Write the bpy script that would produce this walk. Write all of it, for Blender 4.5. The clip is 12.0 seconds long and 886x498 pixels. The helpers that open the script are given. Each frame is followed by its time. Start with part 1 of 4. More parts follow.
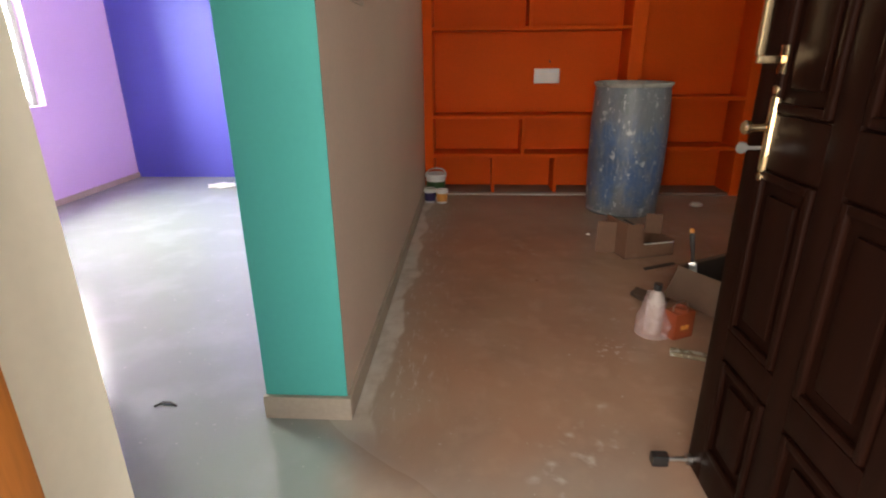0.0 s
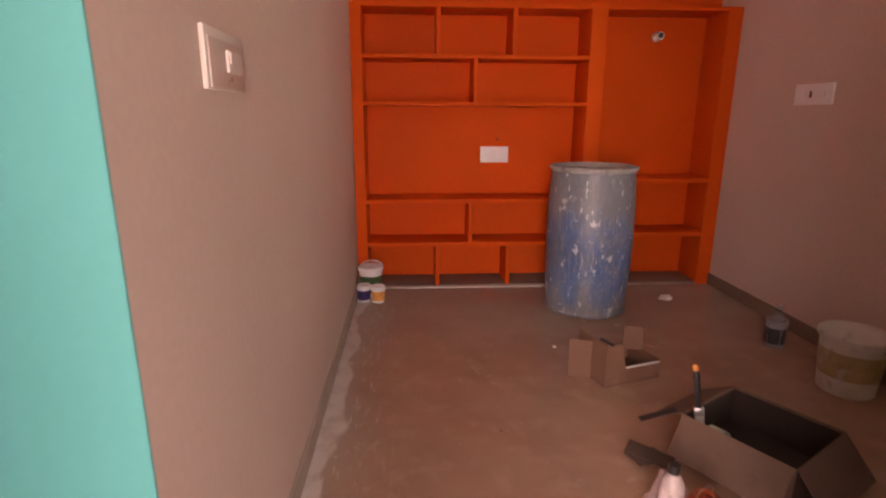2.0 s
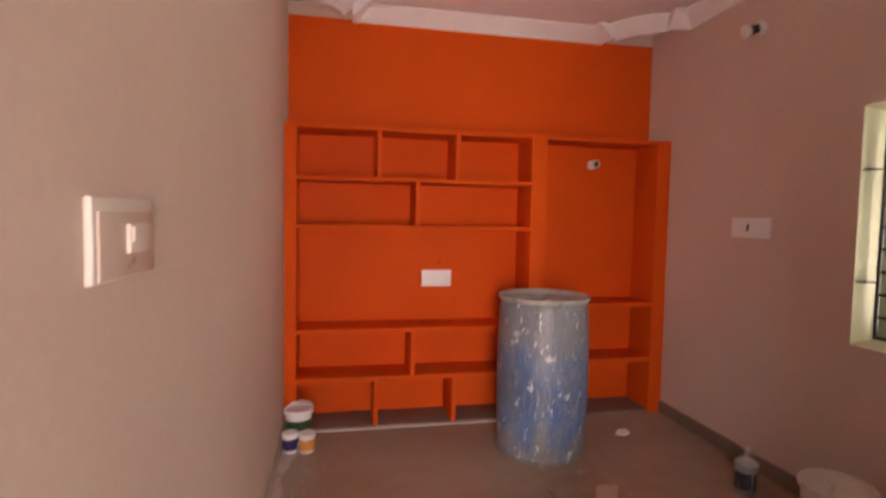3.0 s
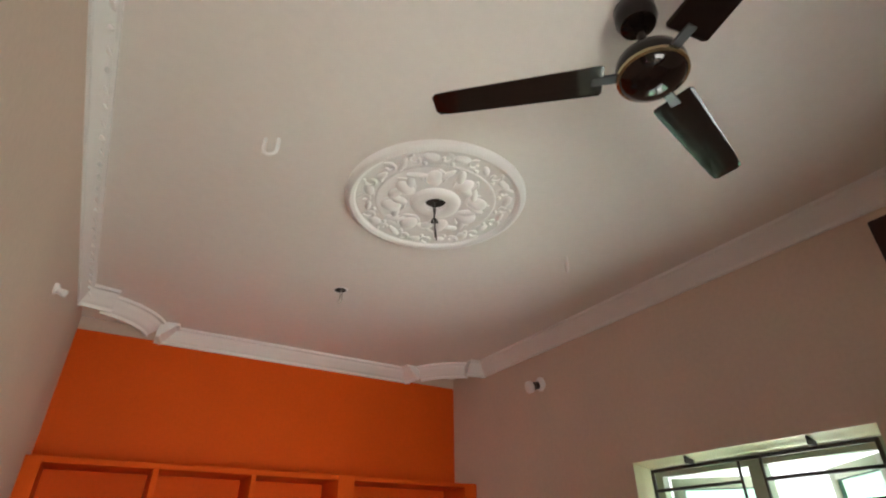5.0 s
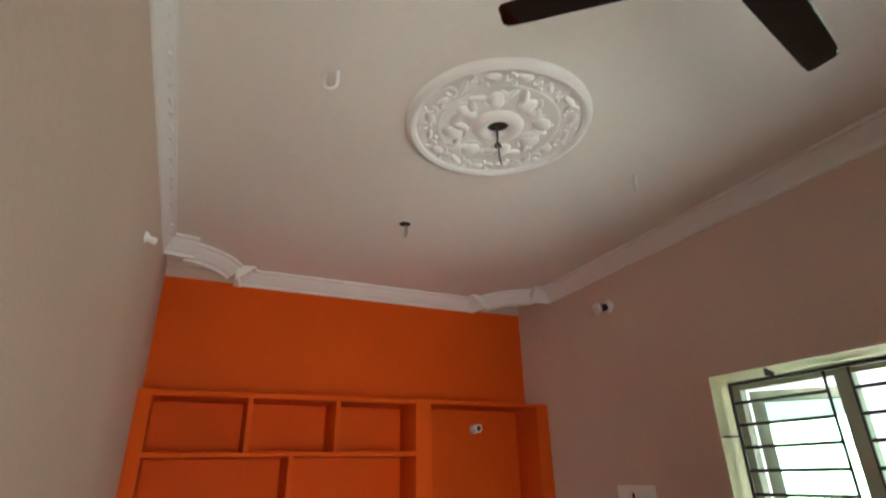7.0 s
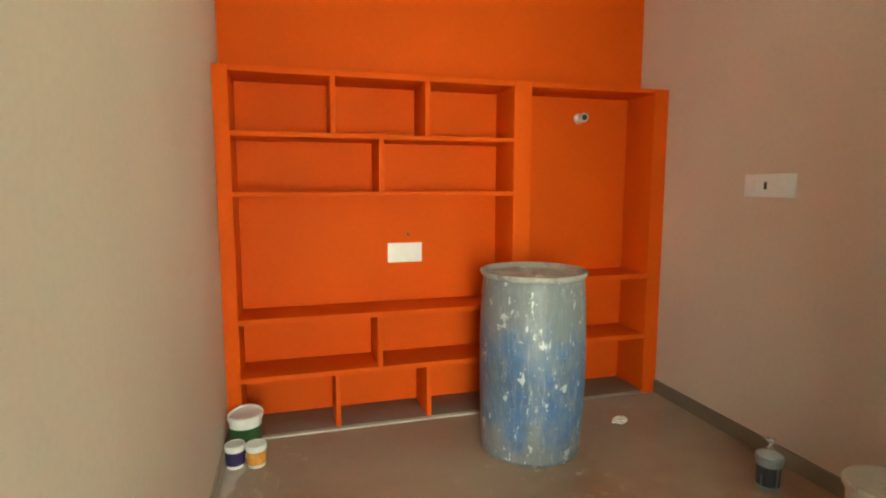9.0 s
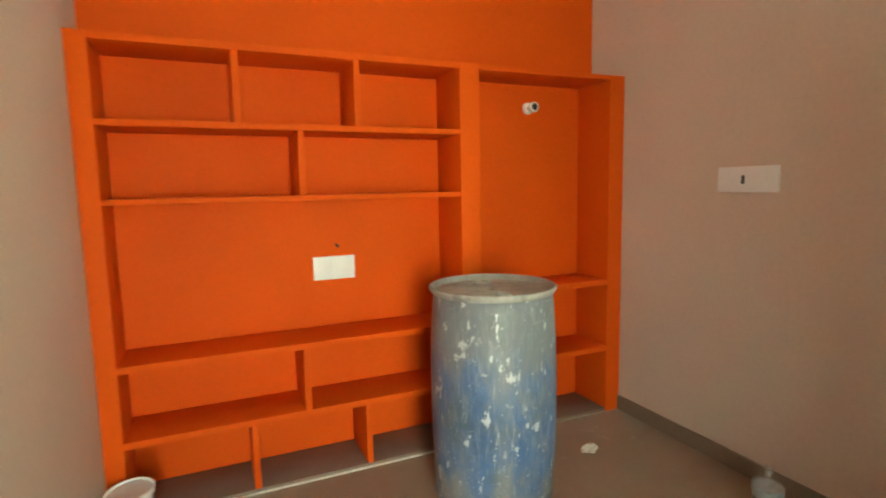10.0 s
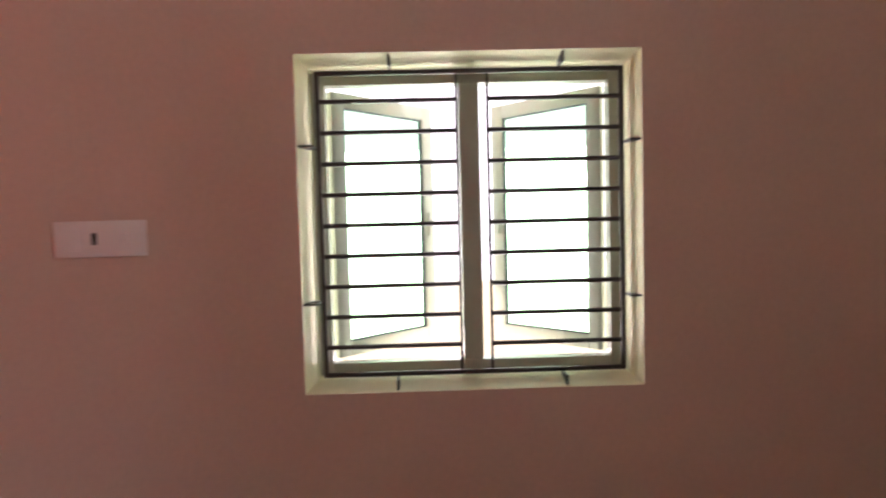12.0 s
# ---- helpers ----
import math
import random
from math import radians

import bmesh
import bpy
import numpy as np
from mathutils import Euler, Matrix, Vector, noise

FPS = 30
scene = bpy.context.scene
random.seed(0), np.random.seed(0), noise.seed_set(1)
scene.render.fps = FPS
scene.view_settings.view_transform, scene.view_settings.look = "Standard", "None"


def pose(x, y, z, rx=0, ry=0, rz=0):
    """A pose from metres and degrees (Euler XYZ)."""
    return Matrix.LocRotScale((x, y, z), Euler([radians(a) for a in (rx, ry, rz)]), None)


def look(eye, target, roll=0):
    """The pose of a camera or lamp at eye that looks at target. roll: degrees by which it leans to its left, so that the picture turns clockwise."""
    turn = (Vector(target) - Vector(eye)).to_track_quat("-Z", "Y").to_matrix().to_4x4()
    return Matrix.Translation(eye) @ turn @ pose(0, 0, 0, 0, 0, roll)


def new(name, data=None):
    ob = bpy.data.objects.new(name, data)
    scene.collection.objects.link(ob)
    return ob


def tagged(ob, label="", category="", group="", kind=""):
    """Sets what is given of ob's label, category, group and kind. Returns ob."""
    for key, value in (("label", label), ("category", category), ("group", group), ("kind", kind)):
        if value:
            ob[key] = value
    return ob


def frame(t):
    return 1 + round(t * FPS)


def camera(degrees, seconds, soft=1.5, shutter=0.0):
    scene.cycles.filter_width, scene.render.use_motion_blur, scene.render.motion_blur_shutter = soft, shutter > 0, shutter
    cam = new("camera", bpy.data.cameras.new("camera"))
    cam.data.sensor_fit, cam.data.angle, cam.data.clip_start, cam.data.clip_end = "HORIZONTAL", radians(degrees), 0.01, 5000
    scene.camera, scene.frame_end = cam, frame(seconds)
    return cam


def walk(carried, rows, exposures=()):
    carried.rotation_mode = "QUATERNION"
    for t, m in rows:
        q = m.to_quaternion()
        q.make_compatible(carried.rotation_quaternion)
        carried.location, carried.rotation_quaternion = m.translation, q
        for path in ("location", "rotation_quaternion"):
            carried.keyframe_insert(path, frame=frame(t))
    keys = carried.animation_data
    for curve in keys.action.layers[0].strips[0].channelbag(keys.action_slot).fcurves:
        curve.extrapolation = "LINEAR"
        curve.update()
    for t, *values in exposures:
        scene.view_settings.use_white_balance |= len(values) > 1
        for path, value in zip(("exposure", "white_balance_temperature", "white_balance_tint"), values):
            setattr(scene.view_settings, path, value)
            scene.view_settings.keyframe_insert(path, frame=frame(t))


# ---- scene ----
cam = camera(80.1, 12.0, soft=2.0, shutter=0.35)
PATH = [
    (0, (0.421, -1.521, 1.189), (0.316, 0.354, 0.503), -0.5),
    (0.5, (0.404, -1.441, 1.196), (0.193, 0.439, 0.547), -0.4),
    (1, (0.36, -1.275, 1.2), (0.306, 0.626, 0.579), -0.1),
    (1.5, (0.359, -1.097, 1.223), (0.454, 0.817, 0.651), 0.4),
    (2, (0.421, -0.763, 1.317), (0.537, 1.173, 0.827), 0.2),
    (2.5, (0.403, -0.598, 1.425), (0.561, 1.358, 1.039), 0.6),
    (3, (0.337, -0.415, 1.474), (0.735, 1.541, 1.356), 1.1),
    (3.5, (0.348, -0.371, 1.479), (0.963, 1.506, 1.795), 0.3),
    (3.7, (0.359, -0.374, 1.499), (1.025, 1.449, 1.979), 0.6),
    (5.3, (0.319, -0.38, 1.632), (1.25, 1.063, 2.658), -0.4),
    (5.5, (0.321, -0.378, 1.631), (1.254, 1.061, 2.66), -0.3),
    (6, (0.313, -0.358, 1.608), (1.195, 1.15, 2.58), -0.4),
    (6.5, (0.291, -0.349, 1.595), (1.111, 1.237, 2.496), -1.2),
    (7, (0.27, -0.331, 1.598), (1.061, 1.329, 2.383), -1.3),
    (7.3, (0.275, -0.31, 1.588), (1.037, 1.437, 2.192), -0.3),
    (7.5, (0.252, -0.28, 1.552), (1.009, 1.514, 2.01), -0.6),
    (7.7, (0.26, -0.249, 1.524), (0.98, 1.593, 1.823), -0.6),
    (9.3, (0.422, 0.286, 1.435), (0.952, 2.198, 1.189), 0.1),
    (9.5, (0.429, 0.4, 1.45), (1.009, 2.3, 1.214), -0.4),
    (10, (0.48, 0.653, 1.435), (1.283, 2.471, 1.206), -1.1),
    (10.5, (0.645, 0.914, 1.456), (1.775, 2.547, 1.222), -1.1),
    (11, (0.765, 1.099, 1.427), (2.37, 2.276, 1.227), -1.5),
    (11.5, (0.85, 1.194, 1.439), (2.778, 1.704, 1.291), -1.5),
    (12, (1.014, 1.241, 1.464), (3.011, 1.206, 1.375), -1.5),
]
walk(cam, [(t, look(eye, target, roll)) for t, eye, target, roll in PATH],
     exposures=[(0.0, -0.18, 6400, 12), (0.5, -0.2, 6500, 14), (1.0, -0.12, 6700, 19), (1.5, 0.16, 6950, 37), (2.0, 0.36, 7250, 48), (2.5, 0.54, 7150, 48), (3.0, 0.6, 6850, 36), (3.5, 0.55, 5900, 3),
                (5.5, 0.34, 6050, 9), (7.0, 0.22, 6000, 8), (7.5, 0.24, 6000, 6), (7.8, 0.4, 6150, -2), (9.5, 1.4, 6400, -14), (10.2, 1.2, 6400, -12),
                (10.5, 1.0, 6050, 0), (11.0, 0.65, 6400, 20), (11.5, 0.5, 6550, 18), (12.0, 0.6, 6300, 34)])

# ---- light ----
world = bpy.data.worlds.new("sky")
scene.world = world
world.use_nodes = True
wt = world.node_tree
wt.nodes.clear()
sky = wt.nodes.new("ShaderNodeTexSky")
sky.sky_type = "NISHITA"
sky.sun_disc = False
sky.sun_elevation, sky.sun_rotation = radians(52), radians(200)
bg = wt.nodes.new("ShaderNodeBackground")
bg.inputs["Strength"].default_value = 0.15
wo = wt.nodes.new("ShaderNodeOutputWorld")
wt.links.new(sky.outputs[0], bg.inputs[0])
wt.links.new(bg.outputs[0], wo.inputs[0])


def lamp(name, kind, energy, m, size=(1, 1), colour=(1, 1, 1)):
    d = bpy.data.lights.new(name, kind)
    d.energy, d.color = energy, colour
    if kind == "AREA":
        d.shape, d.size, d.size_y = "RECTANGLE", size[0], size[1]
    ob = new(name, d)
    ob.matrix_world = m
    return ob


sun = lamp("sun", "SUN", 2.5, look((0, -6, 10), (1.5, 0, 0)), colour=(1.0, 0.95, 0.86))
sun.data.angle = radians(0.6)
# area lamps for skylight through the two windows and the entrance
lamp("window_light", "AREA", 62, look((3.9, 1.25, 1.25), (0.4, 1.30, 1.85)), (2.9, 1.3), (0.98, 1.0, 0.88))
# added lamp, unseen below the sill, in place of bounce off sunlit ground
lamp("yard_bounce_fill", "AREA", 92, look((3.95, 1.1, 0.25), (2.7, 1.1, 2.2)), (3.0, 1.3), (1.0, 0.98, 0.93))
lamp("bedroom_light", "AREA", 590, look((-3.6, 2.25, 1.6), (-0.6, 1.9, 1.5)), (1.3, 1.3), (0.95, 1.0, 0.85))
lamp("entrance_light", "AREA", 128, look((0.10, -2.4, 1.35), (1.6, 1.8, 1.3)), (1.3, 2.2), (1.0, 0.91, 0.78))

# ---- materials ----


def mat(name, rgb, rough=0.6, metal=0.0, var=0.12, scale=3.0, grain=60.0, bump=0.15, stretch=(1, 1, 1), spec=0.5, dark=None, dark_amount=0.0, dark_scale=2.0):
    """A surface with broad and fine variation, a little relief and optional stains of another colour."""
    m = bpy.data.materials.new(name)
    m.use_nodes = True
    t = m.node_tree
    b = t.nodes["Principled BSDF"]
    b.inputs["Roughness"].default_value, b.inputs["Metallic"].default_value = rough, metal
    b.inputs["Specular IOR Level"].default_value = spec
    geo = t.nodes.new("ShaderNodeNewGeometry")
    mp = t.nodes.new("ShaderNodeMapping")
    mp.inputs["Scale"].default_value = stretch
    t.links.new(geo.outputs["Position"], mp.inputs["Vector"])
    n1, n2 = t.nodes.new("ShaderNodeTexNoise"), t.nodes.new("ShaderNodeTexNoise")
    n1.inputs["Scale"].default_value, n1.inputs["Detail"].default_value = scale, 5
    n2.inputs["Scale"].default_value, n2.inputs["Detail"].default_value = grain, 3
    for n in (n1, n2):
        t.links.new(mp.outputs[0], n.inputs["Vector"])
    mix = t.nodes.new("ShaderNodeMix")
    mix.data_type = "FLOAT"
    mix.inputs[0].default_value = 0.35
    t.links.new(n1.outputs[0], mix.inputs[2])
    t.links.new(n2.outputs[0], mix.inputs[3])
    ramp = t.nodes.new("ShaderNodeValToRGB")
    ramp.color_ramp.elements[0].position, ramp.color_ramp.elements[1].position = 0.3, 0.7
    ramp.color_ramp.elements[0].color = (*[c * (1 - var) for c in rgb], 1)
    ramp.color_ramp.elements[1].color = (*[min(1, c * (1 + var)) for c in rgb], 1)
    t.links.new(mix.outputs[0], ramp.inputs[0])
    col = ramp.outputs[0]
    if dark:
        n3 = t.nodes.new("ShaderNodeTexNoise")
        n3.inputs["Scale"].default_value, n3.inputs["Detail"].default_value = dark_scale, 7
        n3.inputs["Roughness"].default_value = 0.65
        t.links.new(mp.outputs[0], n3.inputs["Vector"])
        r3 = t.nodes.new("ShaderNodeValToRGB")
        r3.color_ramp.elements[0].position, r3.color_ramp.elements[1].position = 0.62 - dark_amount * 0.3, 0.75 - dark_amount * 0.3
        t.links.new(n3.outputs[0], r3.inputs[0])
        mx = t.nodes.new("ShaderNodeMix")
        mx.data_type = "RGBA"
        t.links.new(r3.outputs[0], mx.inputs[0])
        t.links.new(col, mx.inputs[6])
        mx.inputs[7].default_value = (*dark, 1)
        col = mx.outputs[2]
    t.links.new(col, b.inputs["Base Color"])
    if bump:
        bp = t.nodes.new("ShaderNodeBump")
        bp.inputs["Strength"].default_value, bp.inputs["Distance"].default_value = bump, 0.004
        t.links.new(mix.outputs[0], bp.inputs["Height"])
        t.links.new(bp.outputs[0], b.inputs["Normal"])
    rr = t.nodes.new("ShaderNodeMapRange")
    rr.inputs["To Min"].default_value, rr.inputs["To Max"].default_value = max(0.02, rough - 0.08), min(1, rough + 0.08)
    t.links.new(n1.outputs[0], rr.inputs[0])
    t.links.new(rr.outputs[0], b.inputs["Roughness"])
    return m


def glass(name, tint, rough=0.02):
    m = bpy.data.materials.new(name)
    m.use_nodes = True
    b = m.node_tree.nodes["Principled BSDF"]
    b.inputs["Base Color"].default_value = (*tint, 1)
    b.inputs["Roughness"].default_value = rough
    b.inputs["Transmission Weight"].default_value = 1.0
    b.inputs["IOR"].default_value = 1.45
    return m


TAN = mat("tan_wall_paint", (0.64, 0.50, 0.415), 0.55, var=0.075, scale=1.2, grain=45, bump=0.12, spec=0.22)
ORANGE = mat("orange_paint", (0.67, 0.088, 0.007), 0.6, var=0.07, scale=2.0, grain=50, bump=0.12, spec=0.08)
TEAL = mat("teal_paint", (0.085, 0.43, 0.385), 0.5, var=0.05, scale=1.5, grain=45, bump=0.15, spec=0.22)
PURPLE = mat("lilac_paint", (0.62, 0.44, 0.70), 0.55, var=0.04, scale=1.2, bump=0.1, spec=0.22)
BLUE = mat("blue_paint", (0.09, 0.088, 0.43), 0.5, var=0.06, scale=1.2, bump=0.1, spec=0.22)
WHITE = mat("white_ceiling_paint", (0.80, 0.77, 0.73), 0.7, var=0.04, scale=1.0, grain=30, bump=0.1)
CORNICE = mat("white_plaster_moulding", (0.82, 0.81, 0.80), 0.6, var=0.03, scale=5, bump=0.05)
CREAM = mat("cream_paint", (0.80, 0.77, 0.66), 0.55, var=0.05, scale=1.5, bump=0.12)
REVEAL = mat("cream_window_reveal", (0.80, 0.78, 0.52), 0.5, var=0.05, scale=6, bump=0.1)
GREYFRAME = mat("grey_primer", (0.13, 0.19, 0.115), 0.7, var=0.3, scale=4, bump=0.2)
GREYCEMENT = mat("grey_cement", (0.24, 0.27, 0.22), 0.75, var=0.2, scale=6, bump=0.3)
CEMENT = mat("cement_skirting", (0.39, 0.325, 0.255), 0.75, var=0.14, scale=5, bump=0.3)
WOOD = mat("dark_varnished_teak", (0.010, 0.0032, 0.0018), 0.40, spec=0.08, var=0.35, scale=5, grain=40, bump=0.12, stretch=(6, 6, 0.4))
FRAMEWOOD = mat("orange_varnished_wood", (0.42, 0.15, 0.03), 0.35, var=0.25, scale=5, grain=40, bump=0.1, stretch=(6, 6, 0.4))
BRASS = mat("brushed_brass", (0.80, 0.60, 0.36), 0.22, metal=1.0, var=0.06, scale=20, bump=0.02)
STEEL = mat("dull_steel", (0.45, 0.43, 0.40), 0.35, metal=1.0, var=0.1, scale=20, bump=0.05)
IRON = mat("black_enamel_iron", (0.035, 0.028, 0.025), 0.45, var=0.2, scale=12, bump=0.08)
ALU = mat("powder_coated_aluminium", (0.44, 0.49, 0.40), 0.4, var=0.05, scale=8, bump=0.04, dark=(0.5, 0.45, 0.38), dark_amount=0.2, dark_scale=9)
IVORY = mat("ivory_switch_plastic", (0.64, 0.58, 0.50), 0.4, var=0.03, scale=9, bump=0.0, spec=0.3)
PLASTIC = mat("white_switch_plastic", (0.80, 0.79, 0.78), 0.3, var=0.02, scale=9, bump=0.0)
DARKHOLE = mat("dark_cavity", (0.02, 0.016, 0.012), 0.8, var=0.1, bump=0.0)
FAN = mat("dark_brown_fan_enamel", (0.010, 0.006, 0.005), 0.09, spec=0.35, var=0.15, scale=6, bump=0.01)
GOLD = mat("fan_ring_gold", (0.5, 0.42, 0.25), 0.25, metal=1.0, var=0.05, bump=0.0)
CARD = mat("brown_cardboard", (0.165, 0.083, 0.048), 0.8, var=0.16, scale=6, grain=90, bump=0.12, dark=(0.20, 0.11, 0.07), dark_amount=0.15, dark_scale=9)
DARKCARD = mat("dull_brown_cardboard", (0.15, 0.09, 0.058), 0.82, var=0.14, scale=6, grain=90, bump=0.12, dark=(0.105, 0.062, 0.04), dark_amount=0.2, dark_scale=7)
CARDIN = mat("cardboard_inside", (0.09, 0.055, 0.037), 0.85, var=0.12, scale=6, grain=90, bump=0.1)
ORANGEPK = mat("orange_printed_tin", (0.27, 0.056, 0.02), 0.4, var=0.15, scale=14, bump=0.05)
TAPE = mat("off_white_dusty", (0.62, 0.58, 0.52), 0.6, var=0.12, scale=14, bump=0.1)
POTWHITE = mat("white_pot_plastic", (0.76, 0.74, 0.72), 0.35, var=0.08, scale=12, bump=0.03)
POTBLUE = mat("dark_blue_label", (0.035, 0.02, 0.09), 0.4, var=0.2, scale=20, bump=0.0)
POTORANGE = mat("orange_label", (0.70, 0.30, 0.06), 0.4, var=0.3, scale=24, bump=0.0, dark=(0.15, 0.05, 0.02), dark_amount=0.2, dark_scale=30)
POTGREEN = mat("green_label", (0.03, 0.08, 0.02), 0.4, var=0.3, scale=24, bump=0.0)
YELLOW = mat("yellow_label", (0.40, 0.30, 0.14), 0.45, var=0.25, scale=14, bump=0.0, dark=(0.5, 0.48, 0.42), dark_amount=0.3, dark_scale=8)
BLACKP = mat("black_plastic", (0.018, 0.017, 0.017), 0.35, var=0.1, bump=0.0)
SASHGLASS = glass("green_tinted_glass", (0.55, 0.86, 0.62))
YARDWALL = mat("pale_yellow_lime_wall", (0.80, 0.80, 0.60), 0.8, var=0.08, scale=1.0, bump=0.2)
EARTH = mat("dry_earth", (0.50, 0.46, 0.36), 0.95, var=0.25, scale=0.8, bump=0.4)
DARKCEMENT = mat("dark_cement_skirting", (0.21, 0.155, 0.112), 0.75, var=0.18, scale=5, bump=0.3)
PAPER = mat("crumpled_paper", (0.66, 0.62, 0.56), 0.8, var=0.08, scale=30, bump=0.2)
SCRAPWOOD = mat("paint_spattered_wood", (0.20, 0.15, 0.09), 0.75, var=0.3, scale=20, bump=0.2, dark=(0.55, 0.55, 0.48), dark_amount=0.45, dark_scale=22)


def floor_material():
    """Trowelled cement with a whitish plaster band along the partition, wet-looking dark patches and white spatter."""
    m = mat("trowelled_cement_floor", (0.36, 0.305, 0.235), 0.38, var=0.09, scale=1.6, grain=35, bump=0.08)
    t = m.node_tree
    b = t.nodes["Principled BSDF"]
    base = b.inputs["Base Color"].links[0].from_socket
    geo = t.nodes.new("ShaderNodeNewGeometry")
    sep = t.nodes.new("ShaderNodeSeparateXYZ")
    t.links.new(geo.outputs["Position"], sep.inputs[0])

    def math_node(op, a, bb):
        n = t.nodes.new("ShaderNodeMath")
        n.operation = op
        for k, v in ((0, a), (1, bb)):
            if isinstance(v, (int, float)):
                n.inputs[k].default_value = v
            else:
                t.links.new(v, n.inputs[k])
        return n.outputs[0]

    def noise_node(scale, detail=5):
        n = t.nodes.new("ShaderNodeTexNoise")
        n.inputs["Scale"].default_value, n.inputs["Detail"].default_value = scale, detail
        t.links.new(geo.outputs["Position"], n.inputs["Vector"])
        return n.outputs[0]

    def over(col, mask, rgb):
        mx = t.nodes.new("ShaderNodeMix")
        mx.data_type = "RGBA"
        t.links.new(mask, mx.inputs[0])
        t.links.new(col, mx.inputs[6])
        mx.inputs[7].default_value = (*rgb, 1)
        return mx.outputs[2]

    def step(v, lo, hi):
        n = t.nodes.new("ShaderNodeMapRange")
        n.interpolation_type = "SMOOTHSTEP"
        n.inputs[1].default_value, n.inputs[2].default_value = lo, hi
        t.links.new(v, n.inputs[0])
        return n.outputs[0]

    # mask edge slants like the edge of bedroom light on the lobby floor
    right_side = step(math_node("ADD", sep.outputs[0], math_node("MULTIPLY", math_node("MINIMUM", sep.outputs[1], 0.0), 1.2)), -0.22, 0.0)
    # greyer bedroom and entrance cement, cool light spilling past the partition painted in
    grey_and_spill = math_node("MAXIMUM", math_node("SUBTRACT", 1.0, right_side), step(math_node("SUBTRACT", math_node("MULTIPLY", noise_node(1.7, 4), 0.9), math_node("ADD", sep.outputs[1], 0.35)), 0.0, 0.5))
    base = over(base, math_node("MULTIPLY", grey_and_spill, 0.9), (0.25, 0.28, 0.27))
    # redder tone over the hall's floor, thinner towards the far end
    hall_red = math_node("MULTIPLY", step(math_node("ADD", sep.outputs[0], math_node("MULTIPLY", noise_node(1.6, 3), 0.5)), 0.22, 0.55), step(math_node("ADD", sep.outputs[1], math_node("MULTIPLY", noise_node(1.3, 3), 0.8)), -0.5, 0.6))
    hall_red = math_node("MULTIPLY", hall_red, math_node("SUBTRACT", 1.0, math_node("MULTIPLY", step(math_node("ADD", sep.outputs[1], noise_node(1.5, 3)), 2.3, 3.2), 0.75)))
    col = over(base, math_node("MULTIPLY", hall_red, math_node("ADD", math_node("MULTIPLY", noise_node(2.4, 4), 0.7), 0.48)), (0.35, 0.190, 0.112))
    col = over(col, math_node("MULTIPLY", step(noise_node(1.1, 2), 0.35, 0.75), math_node("MULTIPLY", hall_red, 0.5)), (0.21, 0.135, 0.095))
    col = over(col, math_node("MULTIPLY", step(noise_node(3.6, 5), 0.42, 0.72), math_node("MULTIPLY", hall_red, 0.3)), (0.17, 0.098, 0.062))
    # scuffed, paler patches of dried dust
    col = over(col, math_node("MULTIPLY", step(noise_node(7.5, 8), 0.48, 0.70), math_node("MULTIPLY", hall_red, 0.3)), (0.48, 0.33, 0.235))
    # pale dust trodden about the bedroom
    pale = math_node("MULTIPLY", math_node("SUBTRACT", 1.0, right_side), step(noise_node(3.2, 6), 0.45, 0.72))
    col = over(col, math_node("MULTIPLY", pale, 0.28), (0.40, 0.42, 0.43))
    # pale plaster dust swept towards the far corner
    far = math_node("MULTIPLY", step(math_node("ADD", sep.outputs[1], math_node("MULTIPLY", noise_node(2.6, 4), 0.7)), 3.15, 3.55), step(sep.outputs[0], 1.75, 2.1))
    col = over(col, math_node("MULTIPLY", far, 0.6), (0.46, 0.42, 0.36))
    # whitish band along the partition, ragged outer edge
    wob = math_node("MULTIPLY", noise_node(2.2, 2), 0.30)
    edge = math_node("SUBTRACT", math_node("ADD", wob, -0.055), sep.outputs[0])
    inside = step(edge, -0.006, 0.02)
    ahead = step(sep.outputs[1], -0.2, 0.15)
    along = math_node("MULTIPLY", right_side, ahead)
    band = math_node("MULTIPLY", math_node("MULTIPLY", inside, along), math_node("ADD", math_node("MULTIPLY", step(noise_node(9.0, 8), 0.32, 0.62), 0.5), 0.34))
    col = over(col, band, (0.62, 0.58, 0.52))
    # trowel smears beside the band
    mp = t.nodes.new("ShaderNodeMapping")
    mp.inputs["Scale"].default_value = (5.0, 1.2, 1.0)
    mp.inputs["Rotation"].default_value = (0, 0, 0.5)
    t.links.new(geo.outputs["Position"], mp.inputs[0])
    sm = t.nodes.new("ShaderNodeTexNoise")
    sm.inputs["Scale"].default_value, sm.inputs["Detail"].default_value, sm.inputs["Roughness"].default_value = 7.0, 8, 0.7
    t.links.new(mp.outputs[0], sm.inputs["Vector"])
    near = math_node("MULTIPLY", step(math_node("SUBTRACT", 0.42, sep.outputs[0]), 0.0, 0.3), along)
    col = over(col, math_node("MULTIPLY", math_node("MULTIPLY", step(sm.outputs[0], 0.53, 0.70), near), 0.75), (0.58, 0.53, 0.48))
    # white spatter in the middle of the hall
    spots = step(noise_node(14.0, 6), 0.55, 0.78)
    zone = math_node("MULTIPLY", step(sep.outputs[0], 0.1, 0.6), step(noise_node(1.9, 3), 0.56, 0.66))
    col = over(col, math_node("MULTIPLY", math_node("MULTIPLY", spots, zone), 0.6), (0.62, 0.58, 0.52))
